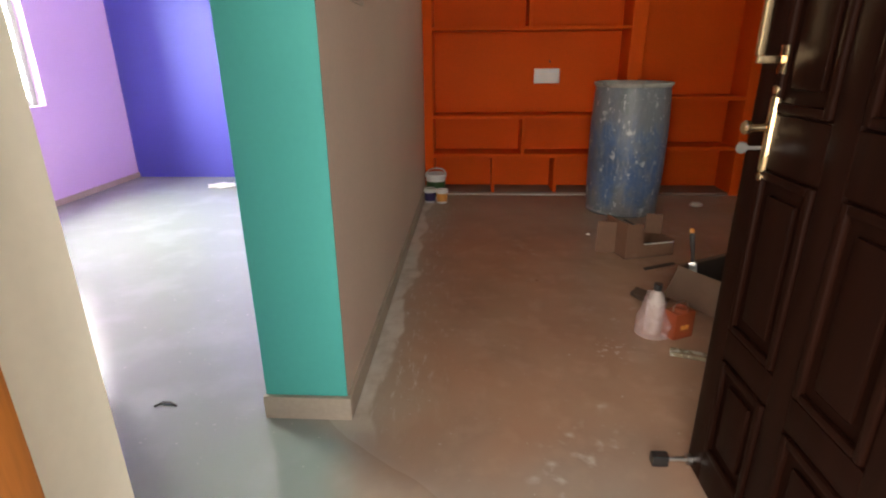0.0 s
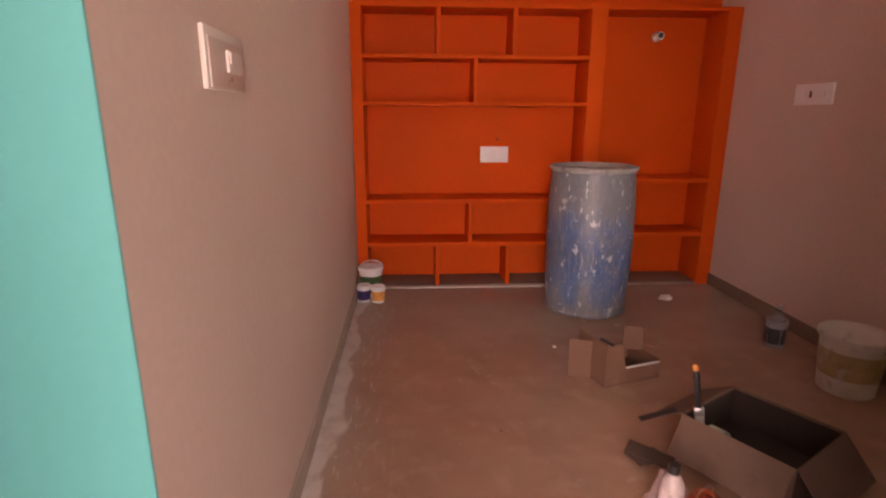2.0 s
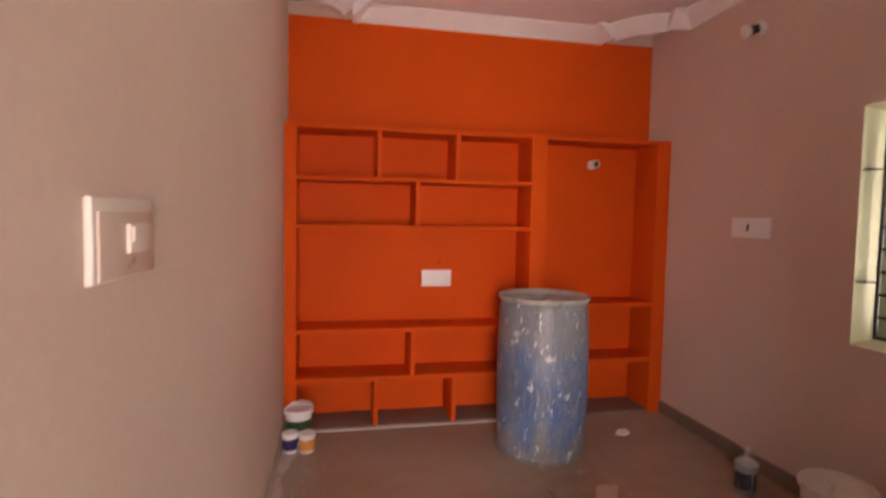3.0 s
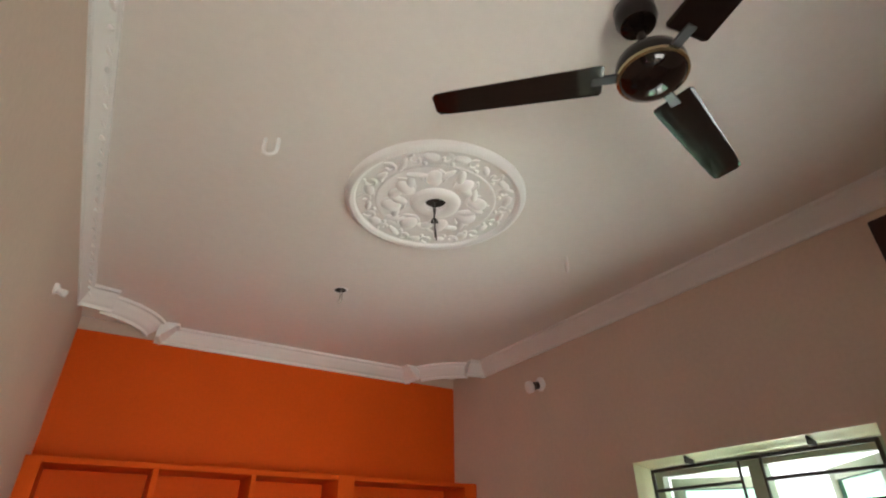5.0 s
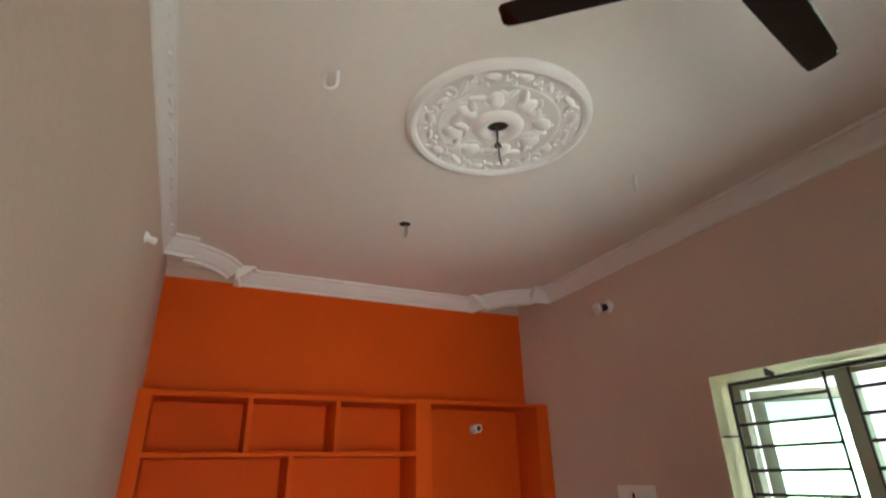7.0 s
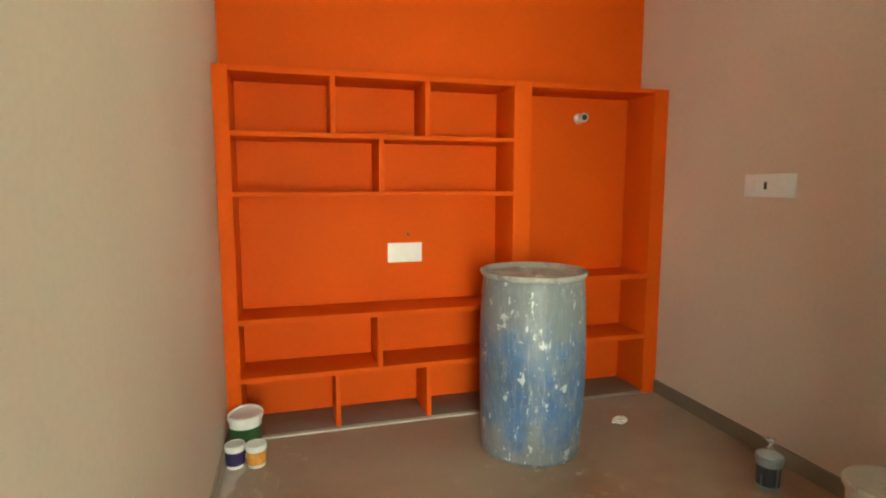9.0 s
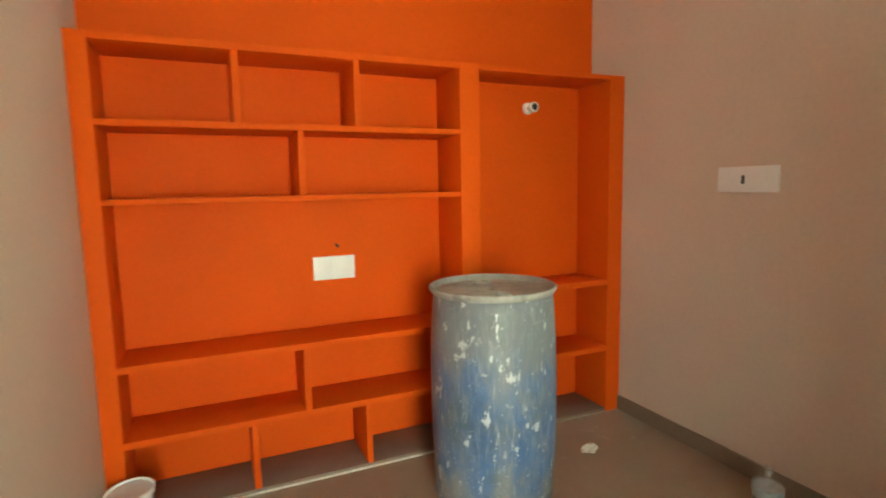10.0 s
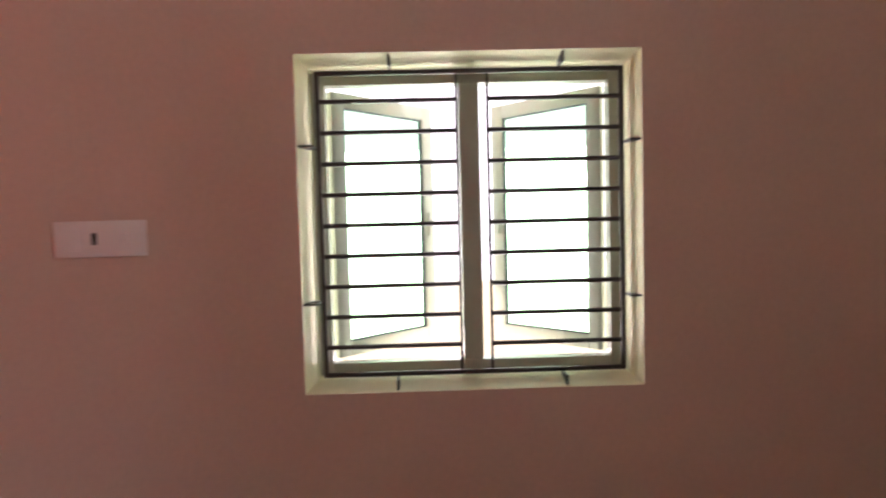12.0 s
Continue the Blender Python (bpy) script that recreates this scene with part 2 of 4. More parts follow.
    # a splash of dried plaster on the floor near the carton
    splash = math_node("ADD", math_node("ABSOLUTE", math_node("SUBTRACT", sep.outputs[0], 1.03), 0.0), math_node("ABSOLUTE", math_node("SUBTRACT", sep.outputs[1], 0.49), 0.0))
    splash = math_node("MULTIPLY", step(math_node("SUBTRACT", 0.17, splash), 0.0, 0.12), step(noise_node(30.0, 3), 0.56, 0.63))
    col = over(col, math_node("MULTIPLY", splash, 0.5), (0.58, 0.53, 0.48))
    crumbs = step(noise_node(60.0, 1), 0.74, 0.80)
    col = over(col, math_node("MULTIPLY", crumbs, 0.7), (0.58, 0.55, 0.50))
    # uneven polish
    gl = t.nodes.new("ShaderNodeMapRange")
    gl.inputs[1].default_value, gl.inputs[2].default_value, gl.inputs[3].default_value, gl.inputs[4].default_value = 0.2, 0.8, 0.26, 0.44
    t.links.new(noise_node(2.9, 2), gl.inputs[0])
    # the bedroom floor is polished, the hall dusty
    t.links.new(math_node("MULTIPLY", gl.outputs[0], math_node("ADD", math_node("MULTIPLY", right_side, 0.62), 0.38)), b.inputs["Roughness"])
    t.links.new(col, b.inputs["Base Color"])
    return m


FLOOR = floor_material()


def drum_material():
    """Blue plastic under smears, runs and flecks of dried cement."""
    m = mat("cement_smeared_blue_plastic", (0.075, 0.138, 0.285), 0.42, var=0.3, scale=4, grain=30, bump=0.15)
    t = m.node_tree
    b = t.nodes["Principled BSDF"]
    col = b.inputs["Base Color"].links[0].from_socket
    geo = t.nodes.new("ShaderNodeNewGeometry")

    def layer(col, stretch, scale, lo, hi, rgb, amount, bias=None):
        mp = t.nodes.new("ShaderNodeMapping")
        mp.inputs["Scale"].default_value = stretch
        t.links.new(geo.outputs["Position"], mp.inputs[0])
        n = t.nodes.new("ShaderNodeTexNoise")
        n.inputs["Scale"].default_value, n.inputs["Detail"].default_value, n.inputs["Roughness"].default_value = scale, 6, 0.6
        t.links.new(mp.outputs[0], n.inputs["Vector"])
        v = n.outputs[0]
        if bias:
            sep = t.nodes.new("ShaderNodeSeparateXYZ")
            t.links.new(geo.outputs["Position"], sep.inputs[0])
            mr = t.nodes.new("ShaderNodeMapRange")
            mr.inputs[1].default_value, mr.inputs[2].default_value, mr.inputs[3].default_value, mr.inputs[4].default_value = bias
            t.links.new(sep.outputs[2], mr.inputs[0])
            ad = t.nodes.new("ShaderNodeMath")
            t.links.new(v, ad.inputs[0])
            t.links.new(mr.outputs[0], ad.inputs[1])
            v = ad.outputs[0]
        r = t.nodes.new("ShaderNodeMapRange")
        r.interpolation_type = "SMOOTHSTEP"
        r.inputs[1].default_value, r.inputs[2].default_value, r.inputs[4].default_value = lo, hi, amount
        t.links.new(v, r.inputs[0])
        mx = t.nodes.new("ShaderNodeMix")
        mx.data_type = "RGBA"
        t.links.new(r.outputs[0], mx.inputs[0])
        t.links.new(col, mx.inputs[6])
        mx.inputs[7].default_value = (*rgb, 1)
        return mx.outputs[2]

    col = layer(col, (1, 1, 0.75), 9.0, 0.40, 0.70, (0.19, 0.22, 0.26), 0.74)
    col = layer(col, (1, 1, 0.45), 5.0, 0.55, 0.78, (0.20, 0.205, 0.21), 0.85, bias=(0.48, 0.92, 0.0, 0.34))
    col = layer(col, (1, 1, 0.6), 6.0, 0.52, 0.74, (0.23, 0.23, 0.22), 0.8, bias=(0.02, 0.28, 0.28, 0.0))
    col = layer(col, (1, 1, 1), 3.4, 0.47, 0.64, (0.10, 0.12, 0.12), 0.6)
    col = layer(col, (1, 1, 0.16), 60.0, 0.50, 0.68, (0.33, 0.34, 0.36), 0.28)
    col = layer(col, (1, 1, 0.14), 34.0, 0.57, 0.70, (0.42, 0.43, 0.45), 0.3)
    col = layer(col, (1, 1, 0.38), 30.0, 0.62, 0.665, (0.62, 0.62, 0.63), 0.85)
    col = layer(col, (1, 1, 0.7), 7.0, 0.65, 0.69, (0.50, 0.51, 0.53), 0.6)
    col = layer(col, (1, 1, 0.8), 13.0, 0.63, 0.67, (0.58, 0.59, 0.61), 0.8)
    col = layer(col, (1, 1, 0.7), 70.0, 0.64, 0.69, (0.62, 0.62, 0.63), 0.8)
    t.links.new(col, b.inputs["Base Color"])
    return m


DRUM = drum_material()

# ---- builders ----


def add_box(bm, lo, hi, bevel=0.0, m=None):
    """An axis-aligned block, optionally bevelled and moved by m."""
    vs = bmesh.ops.create_cube(bm, size=1.0)["verts"]
    size = [b - a for a, b in zip(lo, hi)]
    mid = [(a + b) / 2 for a, b in zip(lo, hi)]
    for v in vs:
        v.co = Vector((v.co.x * size[0] + mid[0], v.co.y * size[1] + mid[1], v.co.z * size[2] + mid[2]))
    if bevel:
        es = list({e for v in vs for e in v.link_edges})
        out = bmesh.ops.bevel(bm, geom=es, offset=bevel, segments=2, affect="EDGES", profile=0.6)
        vs = list({v for f in out["faces"] for v in f.verts} | {v for v in vs if v.is_valid})
    if m is not None:
        for v in vs:
            v.co = m @ v.co
    return vs


def add_lathe(bm, profile, segs=32, m=None):
    """A turned body: profile of (radius, height) pairs, closed at the ends where the radius is 0."""
    rings = []
    for r, z in profile:
        if r < 1e-6:
            rings.append([bm.verts.new((0, 0, z))])
        else:
            rings.append([bm.verts.new((r * math.cos(2 * math.pi * k / segs), r * math.sin(2 * math.pi * k / segs), z)) for k in range(segs)])
    for a, b in zip(rings, rings[1:]):
        for k in range(segs):
            j = (k + 1) % segs
            if len(a) == 1 and len(b) == 1:
                continue
            if len(a) == 1:
                bm.faces.new((a[0], b[k], b[j]))
            elif len(b) == 1:
                bm.faces.new((a[k], a[j], b[0]))
            else:
                bm.faces.new((a[k], a[j], b[j], b[k]))
    vs = [v for r in rings for v in r]
    if m is not None:
        for v in vs:
            v.co = m @ v.co
    bmesh.ops.recalc_face_normals(bm, faces=list({f for v in vs for f in v.link_faces}))
    return vs


def add_tube(bm, points, radius, segs=8):
    """A round bar along points."""
    pts = [Vector(p) for p in points]
    rings = []
    for i, p in enumerate(pts):
        d = (pts[min(i + 1, len(pts) - 1)] - pts[max(i - 1, 0)]).normalized()
        a = d.orthogonal().normalized() if i == 0 else (a - d * a.dot(d)).normalized()
        b = d.cross(a)
        rings.append([bm.verts.new(p + radius * (a * math.cos(2 * math.pi * k / segs) + b * math.sin(2 * math.pi * k / segs))) for k in range(segs)])
    for r, q in zip(rings, rings[1:]):
        for k in range(segs):
            j = (k + 1) % segs
            bm.faces.new((r[k], r[j], q[j], q[k]))
    bm.faces.new(list(reversed(rings[0])))
    bm.faces.new(rings[-1])


def mesh_object(name, bm, material, smooth=False):
    me = bpy.data.meshes.new(name)
    bm.normal_update()
    bm.to_mesh(me)
    bm.free()
    if smooth:
        for p in me.polygons:
            p.use_smooth = True
        me.set_sharp_from_angle(angle=radians(40))
    me.materials.append(material)
    return new(name, me)


def part(name, bm, material, parent, label="", smooth=False):
    ob = mesh_object(name, bm, material, smooth)
    ob.parent = parent
    if parent.parent is None:
        ob.matrix_parent_inverse = parent.matrix_basis.inverted()
    if label:
        ob["label"] = label
    return ob


def empty(name, at, label, category, group="", kind=""):
    ob = new(name)
    ob.empty_display_size = 0.05
    ob.location = at
    return tagged(ob, label, category, group, kind)


def block(name, lo, hi, material, parent, bevel=0.0, label="", m=None):
    bm = bmesh.new()
    add_box(bm, lo, hi, bevel, m)
    return part(name, bm, material, parent, label, smooth=bevel > 0)


def structure(name, boxes, material, label, category, bevel=0.0):
    bm = bmesh.new()
    for lo, hi in boxes:
        add_box(bm, lo, hi, bevel)
    return tagged(mesh_object(name, bm, material), label, category, kind="structure")


# ---- the shell ----
H = 2.955          # ceiling height
XE, YN = 2.82, 3.495   # hall's far wall faces
XP = -0.285        # bedroom face of the partition
structure("floor", [((-3.4, -1.25, -0.12), (3.05, 4.15, 0.0))], FLOOR, "bare trowelled cement floor with white plaster smears", "floor")
structure("ceiling", [((-3.4, -1.25, H), (3.05, 4.15, H + 0.12))], WHITE, "plain off-white painted plaster ceiling", "ceiling")
structure("wall_partition_hall", [((-0.14, 0.004, 0.0), (0.0, YN, H))], TAN, "tan painted partition wall of the hall", "wall")
structure("wall_partition_bedroom", [((XP, 0.004, 0.0), (-0.14, 3.90, H))], PURPLE, "lilac painted bedroom side of the partition", "wall")
structure("wall_partition_end", [((XP, -0.002, 0.0), (0.0, 0.004, H))], TEAL, "teal painted end face of the partition wall", "wall")
structure("wall_north", [((-0.14, YN, 0.0), (XE + 0.23, YN + 0.2, H))], ORANGE, "orange painted end wall behind the built-in shelves", "wall")
structure("wall_band_north", [((0.0, YN - 0.003, 2.874), (XE, YN, H))], TAN, "tan painted strip under the ceiling above the orange wall", "wall")
WY0, WY1, WZ0, WZ1 = 0.518, 1.696, 0.892, 2.051
structure("wall_east", [((XE, -1.0, 0.0), (XE + 0.23, WY0, H)), ((XE, WY1, 0.0), (XE + 0.23, YN, H)),
                        ((XE, WY0, 0.0), (XE + 0.23, WY1, WZ0)), ((XE, WY0, WZ1), (XE + 0.23, WY1, H))], TAN, "tan painted wall with a barred window", "wall")
structure("wall_south", [((-1.9, -1.25, 0.0), (-0.021, -1.0, H)), ((1.216, -1.25, 0.0), (XE + 0.23, -1.0, H)), ((-0.021, -1.25, 2.12), (1.216, -1.0, H))],
          CREAM, "cream painted entrance wall", "wall")
structure("wall_lobby", [((-1.9, -1.0, 0.0), (-1.8, 0.0, H))], TAN, "tan painted lobby end wall", "wall")
structure("wall_bedroom_front", [((-3.35, 0.0, 0.0), (-1.2130, 0.21, H)), ((-1.0830, 0.02, 2.08), (XP, 0.21, H))], TAN, "tan painted wall beside the bedroom doorway", "wall")
structure("wall_lobby_side", [((-1.2130, -1.0, 0.0), (-1.1230, -0.84, H)), ((-1.2130, -0.84, 2.10), (-1.1230, 0.06, H)), ((-1.2130, 0.06, 2.10), (-1.0830, 0.21, H))], TAN, "tan painted lobby wall over the side doorway", "wall")
structure("wall_bedroom_north", [((-3.35, 3.90, 0.0), (XP + 0.145, 4.1, H))], BLUE, "deep blue painted bedroom wall", "wall")
PY0, PY1, PZ0, PZ1 = 1.55, 2.868, 0.83, 2.05
structure("wall_bedroom_west", [((-3.35, 0.21, 0.0), (-3.15, PY0, H)), ((-3.35, PY1, 0.0), (-3.15, 3.90, H)),
                                ((-3.35, PY0, 0.0), (-3.15, PY1, PZ0)), ((-3.35, PY0, PZ1), (-3.15, PY1, H))], PURPLE, "lilac painted bedroom wall with a window", "wall")


def side_doorway():
    """A shut dark door in a grey primed frame over a raised cement sill, at the lobby's side."""
    f = empty("door_frame_side", (-1.1280, 0.12, 0), "grey primed wooden door frame with screw holes", "door frame", kind="structure")
    bm = bmesh.new()
    add_box(bm, (-1.2125, 0.061, 0.0), (-1.1330, 0.128, 2.099), 0.004)
    add_box(bm, (-1.2125, 0.128, 0.0), (-1.0880, 0.198, 2.099), 0.005)
    add_box(bm, (-1.1330, 0.104, 0.0), (-1.1100, 0.128, 2.099), 0.004)
    post = part("post", bm, GREYFRAME, f, smooth=True)
    part("post", structure_mesh((-1.2125, -0.839, 0.0), (-1.1280, -0.775, 2.099)), GREYFRAME, f)
    part("head", structure_mesh((-1.2125, -0.775, 2.035), (-1.1280, 0.061, 2.099)), GREYFRAME, f)
    for z in (0.62, 1.06, 1.55):
        bm = bmesh.new()
        add_lathe(bm, [(0.0, 0.0), (0.008, 0.0), (0.008, 0.003), (0.0, 0.003)], 10, pose(-1.0885, 0.176, z, 0, 90, 0))
        part("screw_hole", bm, DARKHOLE, post)
    structure("door_sill", [((-1.2680, -0.775, 0.0), (-1.1200, 0.061, 0.125))], GREYCEMENT, "raised grey cement door sill", "sill", 0.004)
    structure("baseboard_lobby", [((-1.0960, 0.150, 0.0), (-1.0540, 0.212, 0.168))], GREYCEMENT, "rough cement skirting block under the door frame", "baseboard", 0.005)
    d = empty("door_2", (-1.1980, -0.35, 0.126), "shut dark brown door in the grey frame", "door", kind="structure")
    leaf = block("leaf", (-1.2080, -0.774, 0.126), (-1.1800, 0.060, 2.034), WOOD, d, 0.003)
    for z0, z1 in ((0.22, 0.95), (1.08, 1.92)):
        block("panel", (-1.1820, -0.67, z0), (-1.1740, -0.05, z1), WOOD, leaf, 0.003)


def structure_mesh(lo, hi, bevel=0.004):
    bm = bmesh.new()
    add_box(bm, lo, hi, bevel)
    return bm


side_doorway()
# skirting
structure("baseboard_partition", [((0.0, 0.0, 0.0), (0.016, 3.19, 0.088))], CEMENT, "rough cement skirting along the partition", "baseboard", 0.003)
structure("baseboard_partition_end", [((XP - 0.006, -0.020, 0.0), (0.016, -0.002, 0.088))], CEMENT, "rough cement skirting round the wall end", "baseboard", 0.003)
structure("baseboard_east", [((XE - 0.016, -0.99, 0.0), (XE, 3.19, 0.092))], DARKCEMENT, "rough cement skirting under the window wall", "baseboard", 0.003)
structure("baseboard_bedroom", [((-3.15, 0.22, 0.0), (-3.138, 3.90, 0.05))], CEMENT, "low cement skirting in the bedroom", "baseboard")

# cornice: straight runs and quarter-round corner pieces
def cornice_profile():
    return [(0.0, 0.0), (0.014, 0.0), (0.018, 0.016), (0.034, 0.028), (0.066, 0.062), (0.078, 0.080), (0.096, 0.082), (0.096, 0.098), (0.0, 0.098)]


def sweep(bm, path, scale=1.0, out=1.0):
    """The moulding along path: (point, direction away from the wall)."""
    rings = []
    for p, d in path:
        d = Vector((d[0], d[1], 0)).normalized()
        rings.append([bm.verts.new(Vector((p[0], p[1], H - 0.098 * scale)) + d * (u * scale * out) + Vector((0, 0, w * scale))) for u, w in cornice_profile()])
    n = len(rings[0])
    for a, b in zip(rings, rings[1:]):
        for k in range(n):
            bm.faces.new((a[k], a[(k + 1) % n], b[(k + 1) % n], b[k]))
    bm.faces.new(rings[0])
    bm.faces.new(list(reversed(rings[-1])))
    bmesh.ops.recalc_face_normals(bm, faces=bm.faces[:])


cornice = empty("cornice", (1.4, YN, H), "white plaster cornice with curved corner pieces", "cornice", kind="structure")
RC = 0.44
for name, path in (("moulding", [((RC, YN), (0, -1)), ((XE - RC, YN), (0, -1))]),
                   ("moulding", [((XE, YN - RC), (-1, 0)), ((XE, -1.0), (-1, 0))]),
                   ("moulding", [((0.0, YN - RC), (1, 0)), ((0.0, 0.0), (1, 0))])):
    bm = bmesh.new()
    sweep(bm, path, 1.0, 0.62 if path[0][0][0] < 0.1 else 1.22)
    part(name, bm, CORNICE, cornice)
for k in range(34):
    bm = bmesh.new()
    bmesh.ops.create_uvsphere(bm, u_segments=10, v_segments=6, radius=1.0)
    bmesh.ops.transform(bm, matrix=Matrix.Translation((0.040, 0.05 + k * 0.088, H - 0.044)) @ Matrix.Rotation(radians(45), 4, "Y") @ Matrix.Rotation(radians(35 if k % 2 else -35), 4, "Z") @ Matrix.Diagonal((0.024, 0.012, 0.006, 1)), verts=bm.verts[:])
    part("leaf_relief", bm, CORNICE, cornice, smooth=True)
for cx, a0 in ((0.0, -90), (XE, 180)):
    arc = []
    for k in range(13):
        a = radians(a0 + 16 + 58 * k / 12)
        d = (math.cos(a), math.sin(a))
        arc.append(((cx + d[0] * (RC - 0.05), YN + d[1] * (RC - 0.05)), d))
    bm = bmesh.new()
    sweep(bm, arc, 1.0, 1.2)
    part("corner_moulding", bm, CORNICE, cornice)
    # stepped blocks that close both ends of the curve
    for a1, a2 in ((0, 21), (69, 90)):
        mid = radians(a0 + (a1 + a2) / 2)
        d = (math.cos(mid), math.sin(mid))
        ends = []
        for a in (a1, a2):
            a = radians(a0 + a)
            ends.append(((cx + math.cos(a) * (RC + 0.03), YN + math.sin(a) * (RC + 0.03)), d))
        bm = bmesh.new()
        sweep(bm, ends, 1.06, 1.2)
        part("corner_block", bm, CORNICE, cornice)

# ---- outside ----
structure("ground", [((-300, -300, -0.35), (300, 300, -0.13))], EARTH, "dry earth ground", "ground")
structure("porch_floor", [((-1.9, -3.4, -0.128), (3.0, -1.25, -0.004))], CEMENT, "cement porch floor", "pavement")
# unseen slab added to hold back sky and sun at the entrance
structure("entrance_shade_slab", [((-1.9, -2.6, H), (3.0, -1.25, H + 0.12))], WHITE, "unseen flat slab added to reduce light at the entrance", "roof")
def backdrop(name, lo, hi):
    m = bpy.data.materials.new("overcast_sky_glow")
    m.use_nodes = True
    t = m.node_tree
    t.nodes.clear()
    e = t.nodes.new("ShaderNodeEmission")
    e.inputs[0].default_value, e.inputs[1].default_value = (1.0, 1.0, 0.97, 1), 1.7
    o = t.nodes.new("ShaderNodeOutputMaterial")
    t.links.new(e.outputs[0], o.inputs[0])
    bm = bmesh.new()
    add_box(bm, lo, hi)
    return tagged(mesh_object(name, bm, m), "bright hazy white sky in the distance", "sky", kind="structure")


backdrop("backdrop_east", (9.0, -18, -0.13), (9.2, 22, 12))
backdrop("backdrop_west", (-9.2, -18, -0.13), (-9.0, 22, 12))
structure("yard_wall", [((5.1, -6, -0.13), (5.25, 9, 1.02))], YARDWALL, "pale yellow compound wall", "wall")

# ---- windows ----


GASKET = mat("grey_green_rubber", (0.05, 0.09, 0.085), 0.6, var=0.1, bump=0.0)


def hall_window():
    w = empty("window_1", (XE + 0.1, 1.106, WZ0), "white casement window with black bars and open sashes", "window", kind="structure")
    # splayed plaster reveal, closed all round
    i = 0.025
    bm = bmesh.new()
    loops = []
    for x, k in ((XE - 0.003, 0.0), (XE + 0.085, i), (XE + 0.228, i), (XE + 0.228, 0.0005), (XE - 0.003, 0.0)):
        loops.append([bm.verts.new((x, y, z)) for y, z in ((WY0 + k, WZ0 + k), (WY1 - k, WZ0 + k), (WY1 - k, WZ1 - k), (WY0 + k, WZ1 - k))])
    for a, c in zip(loops, loops[1:]):
        for q in range(4):
            bm.faces.new((a[q], a[(q + 1) % 4], c[(q + 1) % 4], c[q]))
    bmesh.ops.remove_doubles(bm, verts=bm.verts[:], dist=0.0001)
    bmesh.ops.recalc_face_normals(bm, faces=bm.faces[:])
    part("reveal", bm, REVEAL, w, "cream painted splayed reveal")
    oy0, oy1, oz0, oz1 = WY0 + i, WY1 - i, WZ0 + i, WZ1 - i
    # bars
    g = XE + 0.072
    y0, y1, z0, z1 = 0.557, 1.644, 0.929, 2.012
    grille = part("grille", bmesh.new(), IRON, w, "black iron window bars")
    for a, c in (((y0, z0), (y0 + 0.016, z1)), ((y1 - 0.016, z0), (y1, z1)), ((1.144, z0), (1.154, z1)), ((1.034, z0), (1.044, z1))):
        block("upright", (g - 0.006, a[0], a[1]), (g + 0.006, c[0], c[1]), IRON, grille, 0.002)
    for z in (z0, z1 - 0.016):
        block("rail", (g - 0.007, y0 + 0.016, z), (g + 0.005, y1 - 0.016, z + 0.016), IRON, grille, 0.002)
    for k in range(9):
        z = 1.036 + k * 0.1090
        for a, c in ((y0 + 0.006, 1.04), (1.148, y1 - 0.006)):
            bm = bmesh.new()
            add_tube(bm, [(g + 0.003, a, z), (g + 0.003, c, z)], 0.0085, 8)
            part("bar", bm, IRON, grille, smooth=True)
    for y in (1.378, 0.785):
        block("lug", (XE + 0.004, y - 0.0035, z1 - 0.002), (g, y + 0.0035, WZ1 - 0.003), IRON, grille, 0.001)
        block("lug", (XE + 0.004, y - 0.0035, WZ0 + 0.003), (g, y + 0.0035, z0 + 0.002), IRON, grille, 0.001)
    for z in (1.745, 1.203):
        block("lug", (XE + 0.004, y1 - 0.002, z - 0.0035), (g, WY1 - 0.003, z + 0.0035), IRON, grille, 0.001)
        block("lug", (XE + 0.004, WY0 + 0.003, z - 0.0035), (g, y0 + 0.002, z + 0.0035), IRON, grille, 0.001)
    # fixed frame
    f0, f1 = XE + 0.125, XE + 0.175
    t = 0.045
    yi0, yi1, zi0, zi1 = oy0 + 0.004, oy1 - 0.004, oz0 + 0.004, oz1 - 0.004
    for lo, hi in (((f0, yi0, zi0), (f1, yi0 + t, zi1)), ((f0, yi1 - t, zi0), (f1, yi1, zi1)), ((f0, yi0 + t, zi1 - t), (f1, yi1 - t, zi1)),
                   ((f0, yi0 + t, zi0), (f1, yi1 - t, zi0 + t)), ((f0, 1.064, zi0 + t), (f1, 1.138, zi1 - t))):
        block("window_frame", lo, hi, ALU, w, 0.003)
    # sashes, swung outwards
    sw, sh, s = 0.50, zi1 - zi0 - 2 * t - 0.01, 0.055
    for side, hinge in ((1, yi1 - t - 0.004), (-1, yi0 + t + 0.004)):
        turn = radians(42)
        m = Matrix.Translation((f1 + 0.012, hinge, zi0 + t + 0.005)) @ Matrix.Rotation(-side * (math.pi / 2 - turn) if side > 0 else (math.pi / 2 - turn), 4, "Z")
        sash = part("sash", bmesh.new(), ALU, w, "open casement sash with tinted glass")
        for lo, hi in (((0, -0.016, 0), (s, 0.016, sh)), ((sw - s, -0.016, 0), (sw, 0.016, sh)), ((s, -0.016, sh - s), (sw - s, 0.016, sh)), ((s, -0.016, 0), (sw - s, 0.016, s))):
            block("sash_rail", lo, hi, ALU, sash, 0.003, m=m)
        p = block("pane", (s - 0.004, -0.0025, s - 0.004), (sw - s + 0.004, 0.0025, sh - s + 0.004), SASHGLASS, sash, m=m)
        p.visible_shadow = False
        gk = 0.005
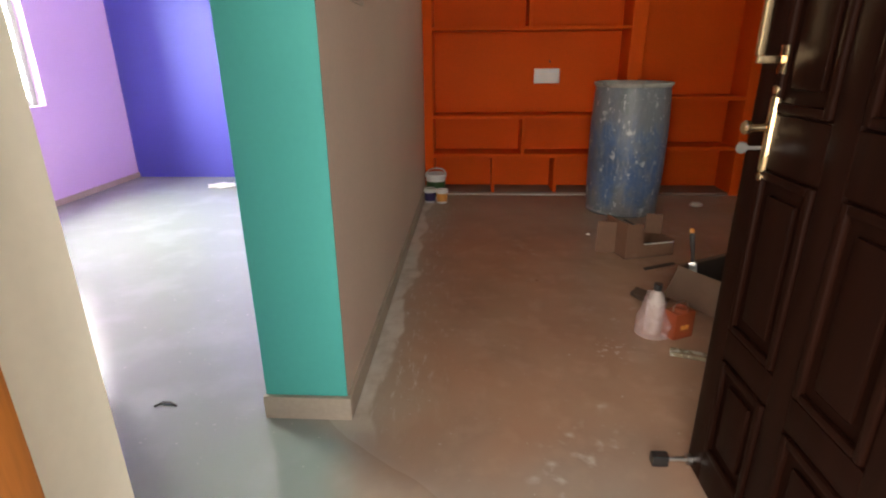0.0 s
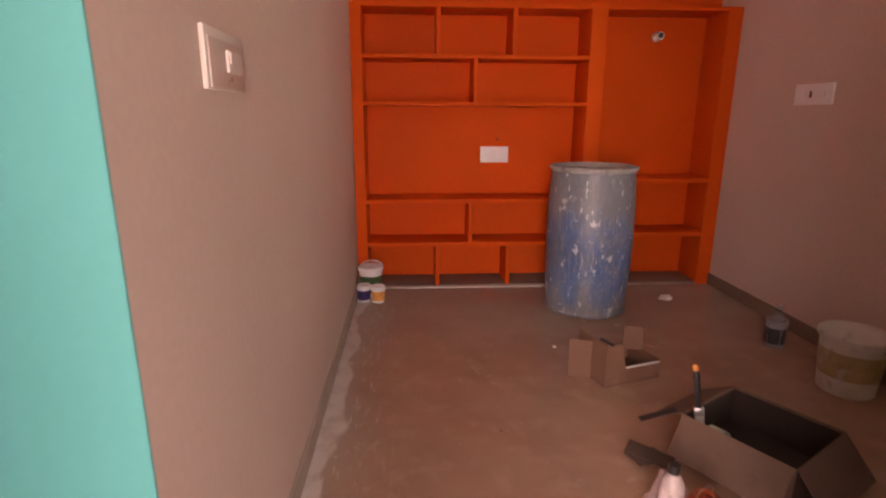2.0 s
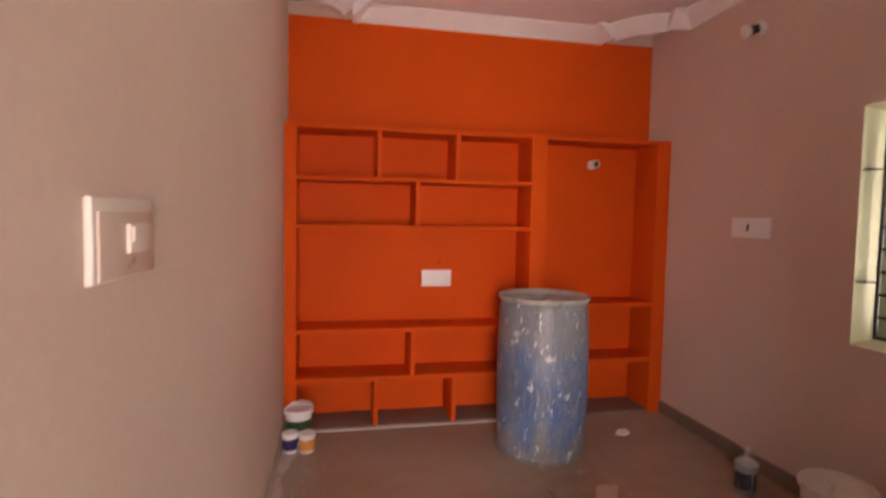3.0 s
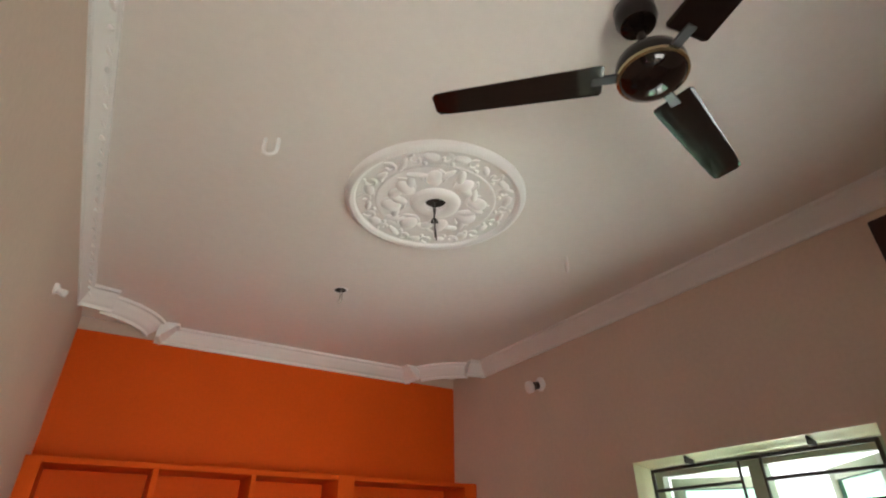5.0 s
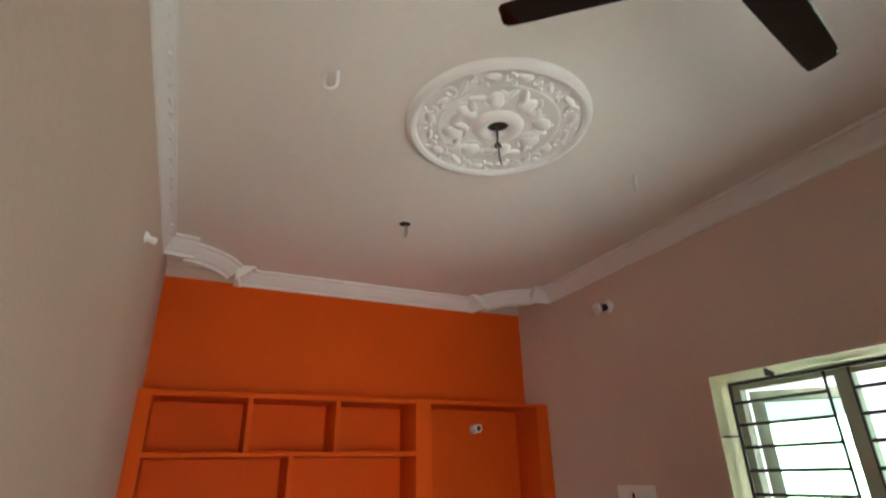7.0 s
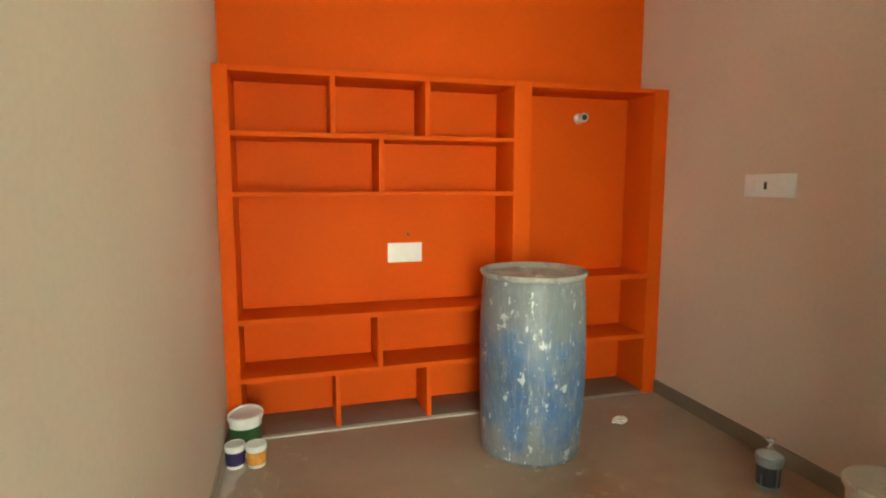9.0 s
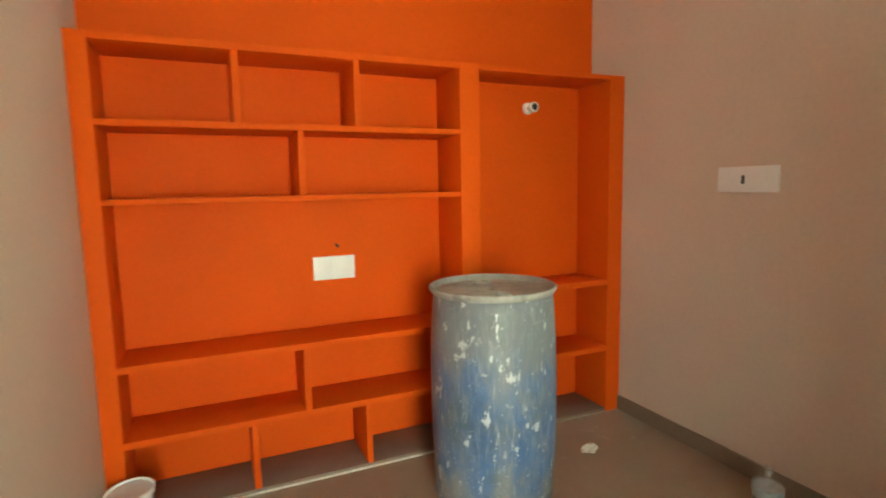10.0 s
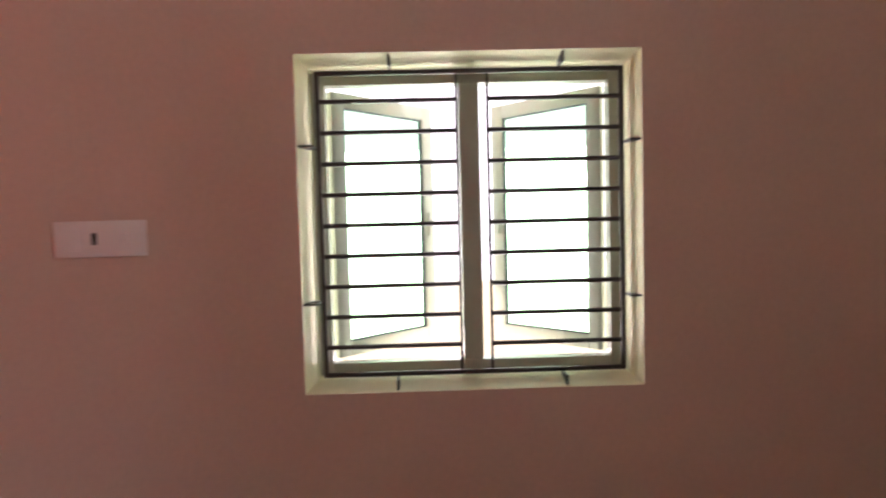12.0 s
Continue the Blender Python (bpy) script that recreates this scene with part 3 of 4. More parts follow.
        for lo, hi in (((s, -0.010, s), (s + gk, 0.010, sh - s)), ((sw - s - gk, -0.010, s), (sw - s, 0.010, sh - s)),
                       ((s + gk, -0.010, s), (sw - s - gk, 0.010, s + gk)), ((s + gk, -0.010, sh - s - gk), (sw - s - gk, 0.010, sh - s))):
            block("gasket", lo, hi, GASKET, sash, m=m)
        block("sash_handle", (sw - 0.04, 0.016 * -side - 0.012, sh * 0.5 - 0.05), (sw - 0.022, 0.016 * -side + 0.012, sh * 0.5 + 0.05), ALU, sash, 0.003, m=m)
    return w


def bedroom_window():
    w = empty("window_2", (-3.25, 2.2, PZ0), "white framed bedroom window with thin black bars", "window", kind="structure")
    x0, x1, t = -3.26, -3.22, 0.05
    for lo, hi in (((x0, PY0, PZ0), (x1, PY0 + t, PZ1)), ((x0, PY1 - t, PZ0), (x1, PY1, PZ1)), ((x0, PY0 + t, PZ1 - t), (x1, PY1 - t, PZ1)),
                   ((x0, PY0 + t, PZ0), (x1, PY1 - t, PZ0 + t)), ((x0, 2.17, PZ0 + t), (x1, 2.23, PZ1 - t))):
        block("window_frame", lo, hi, ALU, w, 0.003)
    for k in range(9):
        z = PZ0 + 0.13 + k * 0.121
        for a, c in ((PY0 + 0.03, 2.15), (2.25, 2.775)):
            bm = bmesh.new()
            add_tube(bm, [(-3.19, a, z), (-3.19, c, z)], 0.006, 8)
            part("bar", bm, IRON, w, smooth=True)
    for y in (PY0 + 0.03, 2.15, 2.25, 2.775):
        bm = bmesh.new()
        add_tube(bm, [(-3.19, y, PZ0 + 0.001), (-3.19, y, PZ1 - 0.001)], 0.005, 8)
        part("bar", bm, ALU, w, smooth=True)


hall_window()
bedroom_window()

# ---- entrance door ----


def entrance_door():
    fr = empty("door_frame", (0.65, -1.2, 0), "orange-brown varnished wooden entrance door frame", "door frame", kind="structure")
    block("jamb", (-0.020, -1.26, 0.0), (0.031, -1.16, 2.119), FRAMEWOOD, fr, 0.006)
    block("jamb", (1.139, -1.26, 0.0), (1.215, -1.16, 2.119), FRAMEWOOD, fr, 0.006)
    block("head", (0.031, -1.26, 2.04), (1.139, -1.16, 2.119), FRAMEWOOD, fr, 0.006)
    hinge, edge = Vector((1.137, -1.14, 0)), Vector((1.135, -0.178, 0))
    d = edge - hinge
    L, T, HD = d.length, 0.036, 1.985
    # local x along the leaf from the hinge, local y: +y is the face towards the hall's middle
    m = Matrix.Translation((hinge.x, hinge.y, 0.012)) @ Matrix.Rotation(math.atan2(d.y, d.x), 4, "Z")
    door = empty("door_1", (edge.x, edge.y, 0.012), "dark varnished panelled teak door standing open", "door", kind="structure")
    st, gap = 0.08, 0.075
    pw = (L - 2 * st - 2 * gap) / 3
    cols = [(st + k * (pw + gap), st + k * (pw + gap) + pw) for k in range(3)]
    rows = [(0.11, 0.42), (0.50, 0.93), (1.05, 1.87)]
    leaf = part("leaf", bmesh.new(), WOOD, door)
    bm = bmesh.new()
    add_box(bm, (0, 0.006, 0), (L, T - 0.006, HD), 0.0, m)
    part("core", bm, WOOD, leaf)
    xs = [0.0] + [v for c in cols for v in c] + [L]
    for a, b in zip(xs[::2], xs[1::2]):
        block("stile", (a, -0.004, 0.0), (b, T + 0.004, HD), WOOD, leaf, 0.004, m=m)
    zs = [0.0] + [v for r in rows for v in r] + [HD]
    for a, b in ((zs[0], zs[1]), (zs[2], zs[3]), (zs[4], zs[5]), (zs[6], zs[7])):
        for c in cols:
            block("rail", (c[0], -0.004, a), (c[1], T + 0.004, b), WOOD, leaf, 0.004, m=m)
    for c in cols:
        for r in rows:
            bm = bmesh.new()
            for yf, s in ((T - 0.006, 1), (0.006, -1)):
                x0, x1, z0, z1 = c[0], c[1], r[0], r[1]
                # moulded edge then raised field
                for inset, depth in ((0.006, 0.016), (0.055, 0.012)):
                    lo = (x0 + inset, min(yf, yf + s * depth), z0 + inset)
                    hi = (x1 - inset, max(yf, yf + s * depth), z1 - inset)
                    if inset < 0.01:
                        w = 0.02
                        for q in (((lo[0], lo[1], lo[2]), (lo[0] + w, hi[1], hi[2])), ((hi[0] - w, lo[1], lo[2]), (hi[0], hi[1], hi[2])),
                                  ((lo[0] + w, lo[1], lo[2]), (hi[0] - w, hi[1], lo[2] + w)), ((lo[0] + w, lo[1], hi[2] - w), (hi[0] - w, hi[1], hi[2]))):
                            add_box(bm, q[0], q[1], 0.006, m)
                    else:
                        add_box(bm, lo, hi, 0.009, m)
            part("panel", bm, WOOD, leaf, smooth=True)
    # pull handle, lock plate with turn and key
    y0 = T + 0.004
    h = part("pull_handle", bmesh.new(), BRASS, door, "square brass pull handle")
    hx = L - 0.096
    for z in (1.165, 1.445):
        block("mount", (hx - 0.014, y0, z - 0.03), (hx + 0.014, y0 + 0.006, z + 0.03), BRASS, h, 0.002, m=m)
        block("arm", (hx - 0.008, y0 + 0.006, z - 0.008), (hx + 0.008, y0 + 0.060, z + 0.008), BRASS, h, 0.003, m=m)
    block("grip", (hx - 0.009, y0 + 0.046, 1.173), (hx + 0.009, y0 + 0.064, 1.437), BRASS, h, 0.004, m=m)
    k = part("lock", bmesh.new(), BRASS, door, "brass lock plate with a key in it")
    kx = L - 0.094
    bm = bmesh.new()
    add_lathe(bm, [(0.0, 0.0), (0.010, 0.0), (0.013, 0.008), (0.013, 0.162), (0.010, 0.170), (0.0, 0.170)], 20, m @ pose(kx, y0 - 0.001, 0.920))
    part("lock_plate", bm, BRASS, k, smooth=True)
    bm = bmesh.new()
    add_lathe(bm, [(0.0, 0.0), (0.010, 0.0), (0.008, 0.030), (0.015, 0.033), (0.016, 0.044), (0.012, 0.049), (0.0, 0.050)], 20, m @ pose(kx + 0.004, y0 + 0.012, 1.02, -90, 0, 0))
    part("turn", bm, BRASS, k, smooth=True)
    for z in (0.908, 1.102):
        bm = bmesh.new()
        add_lathe(bm, [(0.0, 0.0), (0.012, 0.0), (0.010, 0.008), (0.0, 0.010)], 16, m @ pose(kx, y0, z, -90, 0, 0))
        part("screw", bm, BRASS, k, smooth=True)
    bm = bmesh.new()
    add_box(bm, (kx - 0.002, y0 + 0.014, 0.971), (kx + 0.002, y0 + 0.045, 0.979), 0.0, m)
    add_lathe(bm, [(0.0, -0.002), (0.012, -0.002), (0.014, 0.0), (0.012, 0.002), (0.0, 0.002)], 18, m @ pose(kx, y0 + 0.056, 0.975, 0, 90, 0))
    part("key", bm, STEEL, k, "steel key", smooth=True)
    # floor stop on the bottom rail
    s = part("door_stop", bmesh.new(), STEEL, door, "swing-down door stop with a rubber foot")
    sx = L - 0.022
    bm = bmesh.new()
    add_lathe(bm, [(0.0, 0.0), (0.016, 0.0), (0.016, 0.012), (0.007, 0.016), (0.006, 0.075), (0.0, 0.075)], 16, m @ pose(sx, y0, 0.022, -90, 0, 0))
    part("stop_arm", bm, STEEL, s, smooth=True)
    block("stop_foot", (sx - 0.016, y0 + 0.070, 0.004), (sx + 0.016, y0 + 0.118, 0.039), BLACKP, s, 0.004, m=m)


entrance_door()

# ---- built-in shelves ----


BOTTOM = mat("dusty_cement_slab", (0.22, 0.155, 0.118), 0.7, var=0.15, scale=4, bump=0.2)


def shelves():
    y0, y1 = 3.190, YN
    u = empty("built_in_shelves", (1.4, 3.34, 0), "orange painted built-in masonry shelves, mostly empty", "shelves")
    e = 0.003
    block("pier", (0.001, y0, 0.0), (0.079, y1 - 0.001, 2.083), ORANGE, u, e)
    block("pier", (1.712, y0 - 0.004, 0.0), (1.826, y1 - 0.001, 2.083), ORANGE, u, e)
    block("pier", (2.712, y0, 0.0), (XE - 0.001, y1 - 0.001, 2.083), ORANGE, u, e)
    block("top_slab", (0.079, y0, 2.052), (1.712, y1 - 0.001, 2.082), ORANGE, u, e)
    block("top_slab", (1.826, y0, 2.055), (2.712, y1 - 0.001, 2.082), ORANGE, u, e)
    for z in ((1.714, 1.742), (1.389, 1.415), (0.672, 0.703), (0.335, 0.367)):
        block("shelf", (0.079, y0 + 0.002, z[0]), (1.712, y1 - 0.001, z[1]), ORANGE, u, e)
    for z in ((0.821, 0.853), (0.399, 0.431)):
        block("shelf", (1.826, y0 + 0.002, z[0]), (2.712, y1 - 0.001, z[1]), ORANGE, u, e)
    for x, za, zb in ((0.607, 1.742, 2.052), (1.153, 1.742, 2.052), (0.877, 1.415, 1.714), (0.855, 0.367, 0.672), (0.600, 0.022, 0.335), (1.155, 0.022, 0.335)):
        block("divider", (x, y0 + 0.004, za), (x + 0.030, y1 - 0.001, zb), ORANGE, u, e)
    for a, b in ((0.079, 1.712), (1.826, 2.712)):
        block("bottom_slab", (a, y0 + 0.004, 0.0), (b, y1 - 0.001, 0.022), BOTTOM, u, 0.003, "bare cement bottom shelf")
    block("edge_strip", (0.079, y0 - 0.006, 0.0), (1.712, y0 + 0.004, 0.008), TAPE, u, 0.002, "pale line of wet plaster")


shelves()

# ---- electrical fittings ----


def socket_plate(name, at, rz, w, h, label, modules, plastic=PLASTIC):
    """A plate on a wall; local x along the wall, local -y out of it."""
    p = empty(name, at, label, "socket")
    m = Matrix.Translation(at) @ Matrix.Rotation(radians(rz), 4, "Z")
    block("plate", (-w / 2, -0.012, -h / 2), (w / 2, 0.0, h / 2), plastic, p, 0.004, m=m)
    for x, mw, kind in modules:
        if kind == "hole":
            block("socket_hole", (x - 0.009, -0.0135, -0.020), (x + 0.009, -0.0115, 0.020), DARKHOLE, p, m=m)
        elif kind == "button":
            bm = bmesh.new()
            add_lathe(bm, [(0.0, 0.0), (0.020, 0.0), (0.019, 0.006), (0.0, 0.008)], 20, m @ pose(x, -0.0118, 0, 90, 0, 0))
            part("knob", bm, plastic, p, smooth=True)
        else:
            block("switch", (x - mw / 2, -0.016, -h * 0.34), (x + mw / 2, -0.0118, h * 0.34), plastic, p, 0.002, m=m)
    return p


socket_plate("socket_plate", (1.084, YN, 1.018), 0, 0.225, 0.126, "white switch plate on the orange shelf back", [(-0.055, 0.08, "switch"), (0.055, 0.08, "switch")])
socket_plate("socket_plate", (XE, 2.364, 1.449), -90, 0.308, 0.122, "white socket plate with an open slot", [(-0.018, 0, "hole"), (0.08, 0, "button"), (-0.1, 0.06, "switch")])
WALLREFLECTION = mat("plate_wall_reflection", (0.52, 0.42, 0.35), 0.3, var=0.03, scale=9, bump=0.0)
sw = socket_plate("switch_plate", (0.0, 0.505, 1.432), 90, 0.245, 0.126, "ivory switch plate with a raised knob", [], IVORY)
ms = Matrix.Translation((0.0, 0.505, 1.432)) @ Matrix.Rotation(radians(90), 4, "Z")
# beige panel paints the warm wall reflection, leaving a lit rim
block("reflection_panel", (-0.108, -0.0145, -0.058), (0.116, -0.0118, 0.042), WALLREFLECTION, sw, 0.001, "beige panel for the wall's reflection in the plate", m=ms)
block("switch_box", (-0.012, -0.022, -0.024), (0.082, -0.0145, 0.024), IVORY, sw, 0.003, m=ms)
block("knob", (-0.010, -0.027, -0.006), (0.006, -0.022, 0.020), IVORY, sw, 0.003, m=ms)

wire_box = empty("wire_stub", (1.101, YN, 1.145), "dark wire stub poking from a hole", "cable")
bm = bmesh.new()
add_tube(bm, [(1.101, YN + 0.002, 1.145), (1.101, YN - 0.012, 1.14), (1.112, YN - 0.016, 1.13)], 0.006, 8)
part("wire", bm, IRON, wire_box, smooth=True)


def bulb_holder(at, direction, label, size=1.0):
    """A batten lamp holder on a wall, leaning along direction, with no bulb in it."""
    at = Vector(at)
    h = empty("lamp_holder", at, label, "lamp holder", group="lamp holders")
    m = Matrix.Translation(at) @ Vector(direction).to_track_quat("Z", "Y").to_matrix().to_4x4() @ Matrix.Scale(size, 4)
    bm = bmesh.new()
    add_lathe(bm, [(0.0, -0.006), (0.036, -0.006), (0.036, 0.006), (0.028, 0.018), (0.0, 0.018)], 24, m)
    part("rose", bm, PLASTIC, h, smooth=True)
    bm = bmesh.new()
    add_lathe(bm, [(0.0, 0.018), (0.019, 0.018), (0.019, 0.042), (0.022, 0.045), (0.022, 0.068), (0.017, 0.068), (0.017, 0.05), (0.0, 0.05)], 24, m)
    part("socket", bm, BLACKP if at.x > 2.7 else PLASTIC, h, smooth=True)
    if at.x < 0.1:
        return
    bm = bmesh.new()
    add_lathe(bm, [(0.017, 0.055), (0.030, 0.058), (0.031, 0.078), (0.026, 0.082), (0.0, 0.082)], 24, m)
    part("ring", bm, PLASTIC, h, smooth=True)
    if at.x > 2.7:
        return
    bm = bmesh.new()
    add_lathe(bm, [(0.0, 0.0812), (0.021, 0.0812), (0.020, 0.0832), (0.0, 0.0832)], 20, m)
    part("mouth", bm, DARKHOLE, h, "dark empty bulb socket")


bulb_holder((XE, 2.368, 2.645), (-1, 0.25, -0.30), "white and black lamp holder on the tan wall", 1.35)
bulb_holder((0.0, 2.05, 2.553), (1, 0, -0.35), "small white lamp holder on the partition", 0.7)
bulb_holder((2.325, YN, 1.915), (0.0, -1, 0.0), "white lamp holder inside the orange niche")

# ---- ceiling ----


def medallion():
    c = Vector((1.283, 1.230, H))
    p = empty("ceiling_medallion", c, "white plaster ceiling medallion with floral relief", "ceiling medallion")
    flip = Matrix.Translation(c) @ Matrix.Diagonal((1.04, 1.04, -1.05, 1))
    bm = bmesh.new()
    add_lathe(bm, [(0.374, -0.002), (0.374, 0.012), (0.366, 0.026), (0.350, 0.032), (0.336, 0.026), (0.330, 0.014), (0.250, 0.012), (0.246, 0.0155), (0.238, 0.0155), (0.234, 0.013),
                   (0.105, 0.013), (0.100, 0.024), (0.082, 0.034), (0.058, 0.032), (0.046, 0.024), (0.044, -0.002)], 72, flip)
    disc = part("disc", bm, CORNICE, p, smooth=True)
    bm = bmesh.new()
    add_lathe(bm, [(0.0, 0.002), (0.045, 0.002), (0.045, 0.004), (0.0, 0.004)], 32, flip)
    part("hole", bm, DARKHOLE, p)

    def bead(r, a, sx, sy, h, rz):
        b = bmesh.new()
        bmesh.ops.create_uvsphere(b, u_segments=14, v_segments=8, radius=1.0)
        mm = flip @ Matrix.Rotation(a, 4, "Z") @ Matrix.Translation((r, 0, 0.012)) @ Matrix.Rotation(rz, 4, "Z") @ Matrix.Diagonal((sx, sy, h, 1))
        bmesh.ops.transform(b, matrix=mm, verts=b.verts[:])
        return b

    rng = random.Random(4)
    for k in range(8):
        a = 2 * math.pi * k / 8 + 0.2
        part("fruit_relief", bead(0.175 + rng.uniform(-0.015, 0.015), a + rng.uniform(-0.06, 0.06), 0.046, rng.uniform(0.030, 0.038), 0.028, rng.uniform(-0.9, 0.9)), CORNICE, disc, smooth=True)
        for s in (-1, 1):
            part("leaf_relief", bead(0.178 + rng.uniform(-0.03, 0.03), a + s * 0.26 + rng.uniform(-0.05, 0.05), 0.046, rng.uniform(0.012, 0.022), 0.018, s * 0.9 + rng.uniform(-0.5, 0.5)), CORNICE, disc, smooth=True)
        # curling scroll round each fruit
        b = bmesh.new()
        pts = []
        for j in range(10):
            th = 0.5 + j * 0.5
            rr = 0.052 - j * 0.001
            pts.append(flip @ Matrix.Rotation(a, 4, "Z") @ Vector((0.175 + rr * math.cos(th), rr * math.sin(th), 0.015)))
        add_tube(b, pts, 0.006, 6)
        part("scroll_relief", b, CORNICE, disc, smooth=True)
    for k in range(16):
        a = 2 * math.pi * k / 16
        b = bmesh.new()
        pts = []
        for j in range(14):
            th = j * 0.42
            rr = 0.030 - 0.0016 * j
            pts.append(flip @ Matrix.Rotation(a, 4, "Z") @ Vector((0.290 + rr * math.cos(th), (rr * math.sin(th)) * (1 if k % 2 else -1), 0.016)))
        add_tube(b, pts, 0.0065, 6)
        part("scroll_relief", b, CORNICE, disc, smooth=True)
        part("leaf_relief", bead(0.288 + rng.uniform(-0.012, 0.012), a + 0.196, rng.uniform(0.026, 0.04), rng.uniform(0.012, 0.022), 0.018, (1.2 if k % 2 else -1.2) + rng.uniform(-0.4, 0.4)), CORNICE, disc, smooth=True)
        part("bead_relief", bead(0.262, a + 0.1, 0.010, 0.010, 0.012, 0), CORNICE, disc, smooth=True)
    bm = bmesh.new()
    add_tube(bm, [c + Vector(v) for v in ((0.004, 0.01, 0.0), (0.006, 0.012, -0.05), (0.0, 0.014, -0.085), (0.010, 0.016, -0.10), (0.012, 0.012, -0.085), (0.003, 0.012, -0.088), (0.006, 0.014, -0.13), (0.014, 0.014, -0.19))], 0.0035, 6)
    add_tube(bm, [c + Vector(v) for v in ((-0.006, 0.01, 0.0), (0.0, 0.012, -0.06), (0.008, 0.014, -0.10), (0.004, 0.014, -0.14), (0.008, 0.014, -0.18))], 0.003, 6)
    ring = [c + Vector((0.004 + 0.013 * math.cos(q * math.pi / 6), 0.014 + 0.010 * math.sin(q * math.pi / 6), -0.10 + 0.006 * math.sin(q))) for q in range(13)]
    add_tube(bm, ring, 0.0045, 6)
    part("wire", bm, IRON, p, "twisted bare wires", smooth=True)


medallion()


def ceiling_point():
    c = Vector((1.269, 2.277, H))
    p = empty("ceiling_light_point", c, "open ceiling light point with loose wires", "light point")
    flip = Matrix.Translation(c) @ Matrix.Diagonal((1, 1, -1, 1))
    bm = bmesh.new()
    add_lathe(bm, [(0.0, 0.0008), (0.034, 0.0008), (0.034, 0.003), (0.0, 0.003)], 24, flip)
    part("hole", bm, DARKHOLE, p)
    bm = bmesh.new()
    add_lathe(bm, [(0.034, -0.001), (0.042, -0.001), (0.041, 0.006), (0.034, 0.006)], 24, flip)
    part("rim", bm, PLASTIC, p, smooth=True)
    bm = bmesh.new()
    add_tube(bm, [c + Vector(v) for v in ((0.0, 0, 0), (0.012, 0.0, -0.03), (0.014, 0, -0.06), (0.004, 0, -0.09), (-0.004, 0, -0.075), (0.002, 0, -0.04), (0.012, 0, -0.02))], 0.003, 6)
    part("wire", bm, STEEL, p, smooth=True)


ceiling_point()


def ceiling_hook(at, rz):
    h = empty("ceiling_hook", at, "white painted U-shaped ceiling hook", "hook", group="ceiling hooks")
    m = Matrix.Translation(at) @ Matrix.Rotation(rz, 4, "Z")
    pts = [(-0.024, 0, 0.004), (-0.025, 0, -0.045)] + [(-0.025 * math.cos(k * math.pi / 8), 0, -0.05 - 0.025 * math.sin(k * math.pi / 8)) for k in range(9)] + [(0.025, 0, -0.045), (0.024, 0, 0.004)]
    bm = bmesh.new()
    add_tube(bm, [m @ Vector(p) for p in pts], 0.007, 8)
    part("bent_rod", bm, CORNICE, h, smooth=True)


ceiling_hook((0.567, 1.204, H), radians(-30))
ceiling_hook((2.139, 1.334, H), radians(50))


def ceiling_fan():
    c = Vector((1.275, 0.138, 0))
    f = empty("ceiling_fan", (c.x, c.y, H), "glossy dark brown three-bladed ceiling fan at rest", "ceiling fan")
    base = Matrix.Translation(c)
    bm = bmesh.new()
    add_lathe(bm, [(0.0, H), (0.042, H), (0.056, H - 0.018), (0.056, H - 0.062), (0.047, H - 0.085), (0.022, H - 0.098), (0.0, H - 0.098)], 32, base)
    part("canopy", bm, FAN, f, smooth=True)
    bm = bmesh.new()
    add_lathe(bm, [(0.0, 2.870), (0.013, 2.870), (0.013, 2.740), (0.0, 2.740)], 16, base)
    part("rod", bm, FAN, f, smooth=True)
    bm = bmesh.new()
    add_lathe(bm, [(0.0, 2.775), (0.026, 2.775), (0.032, 2.760), (0.062, 2.750), (0.084, 2.725), (0.090, 2.702), (0.088, 2.684), (0.078, 2.662), (0.056, 2.646), (0.028, 2.638), (0.0, 2.636)], 40, base)
    motor = part("motor", bm, FAN, f, smooth=True)
    bm = bmesh.new()
    add_lathe(bm, [(0.086, 2.686), (0.0905, 2.682), (0.0895, 2.674), (0.083, 2.671)], 40, base)
    part("trim_ring", bm, GOLD, motor, "thin gold ring", smooth=True)
    for a in (137.3, 15.0, 256.5):
        m = base @ Matrix.Rotation(radians(a), 4, "Z") @ Matrix.Translation((0, 0, 2.688))
        arm = bmesh.new()
        add_box(arm, (0.088, -0.014, -0.006), (0.15, 0.014, 0.002), 0.002, m)
        b = bmesh.new()
        tilt = Matrix.Rotation(radians(-8), 4, "X")
        outline = [(0.122, -0.050), (0.130, -0.058), (0.52, -0.047), (0.558, -0.043), (0.568, -0.030), (0.568, 0.030), (0.558, 0.043), (0.52, 0.047), (0.130, 0.058), (0.122, 0.050)]
        up, dn = [], []
        for x, y in outline:
            z = -0.10 * y * y / 0.06
            up.append(b.verts.new(m @ tilt @ Vector((x, y, z + 0.0045))))
            dn.append(b.verts.new(m @ tilt @ Vector((x, y, z + 0.0015))))
        b.faces.new(up)
        b.faces.new(list(reversed(dn)))
        for k in range(len(up)):
            j = (k + 1) % len(up)
            b.faces.new((dn[k], dn[j], up[j], up[k]))
        bl = part("blade", b, FAN, f)
        part("blade_arm", arm, BLACKP, bl)


ceiling_fan()

# ---- drum ----
LIDMAT = mat("cement_crust", (0.42, 0.41, 0.37), 0.8, var=0.3, scale=7, grain=40, bump=0.5, dark=(0.24, 0.23, 0.22), dark_amount=0.2, dark_scale=6)


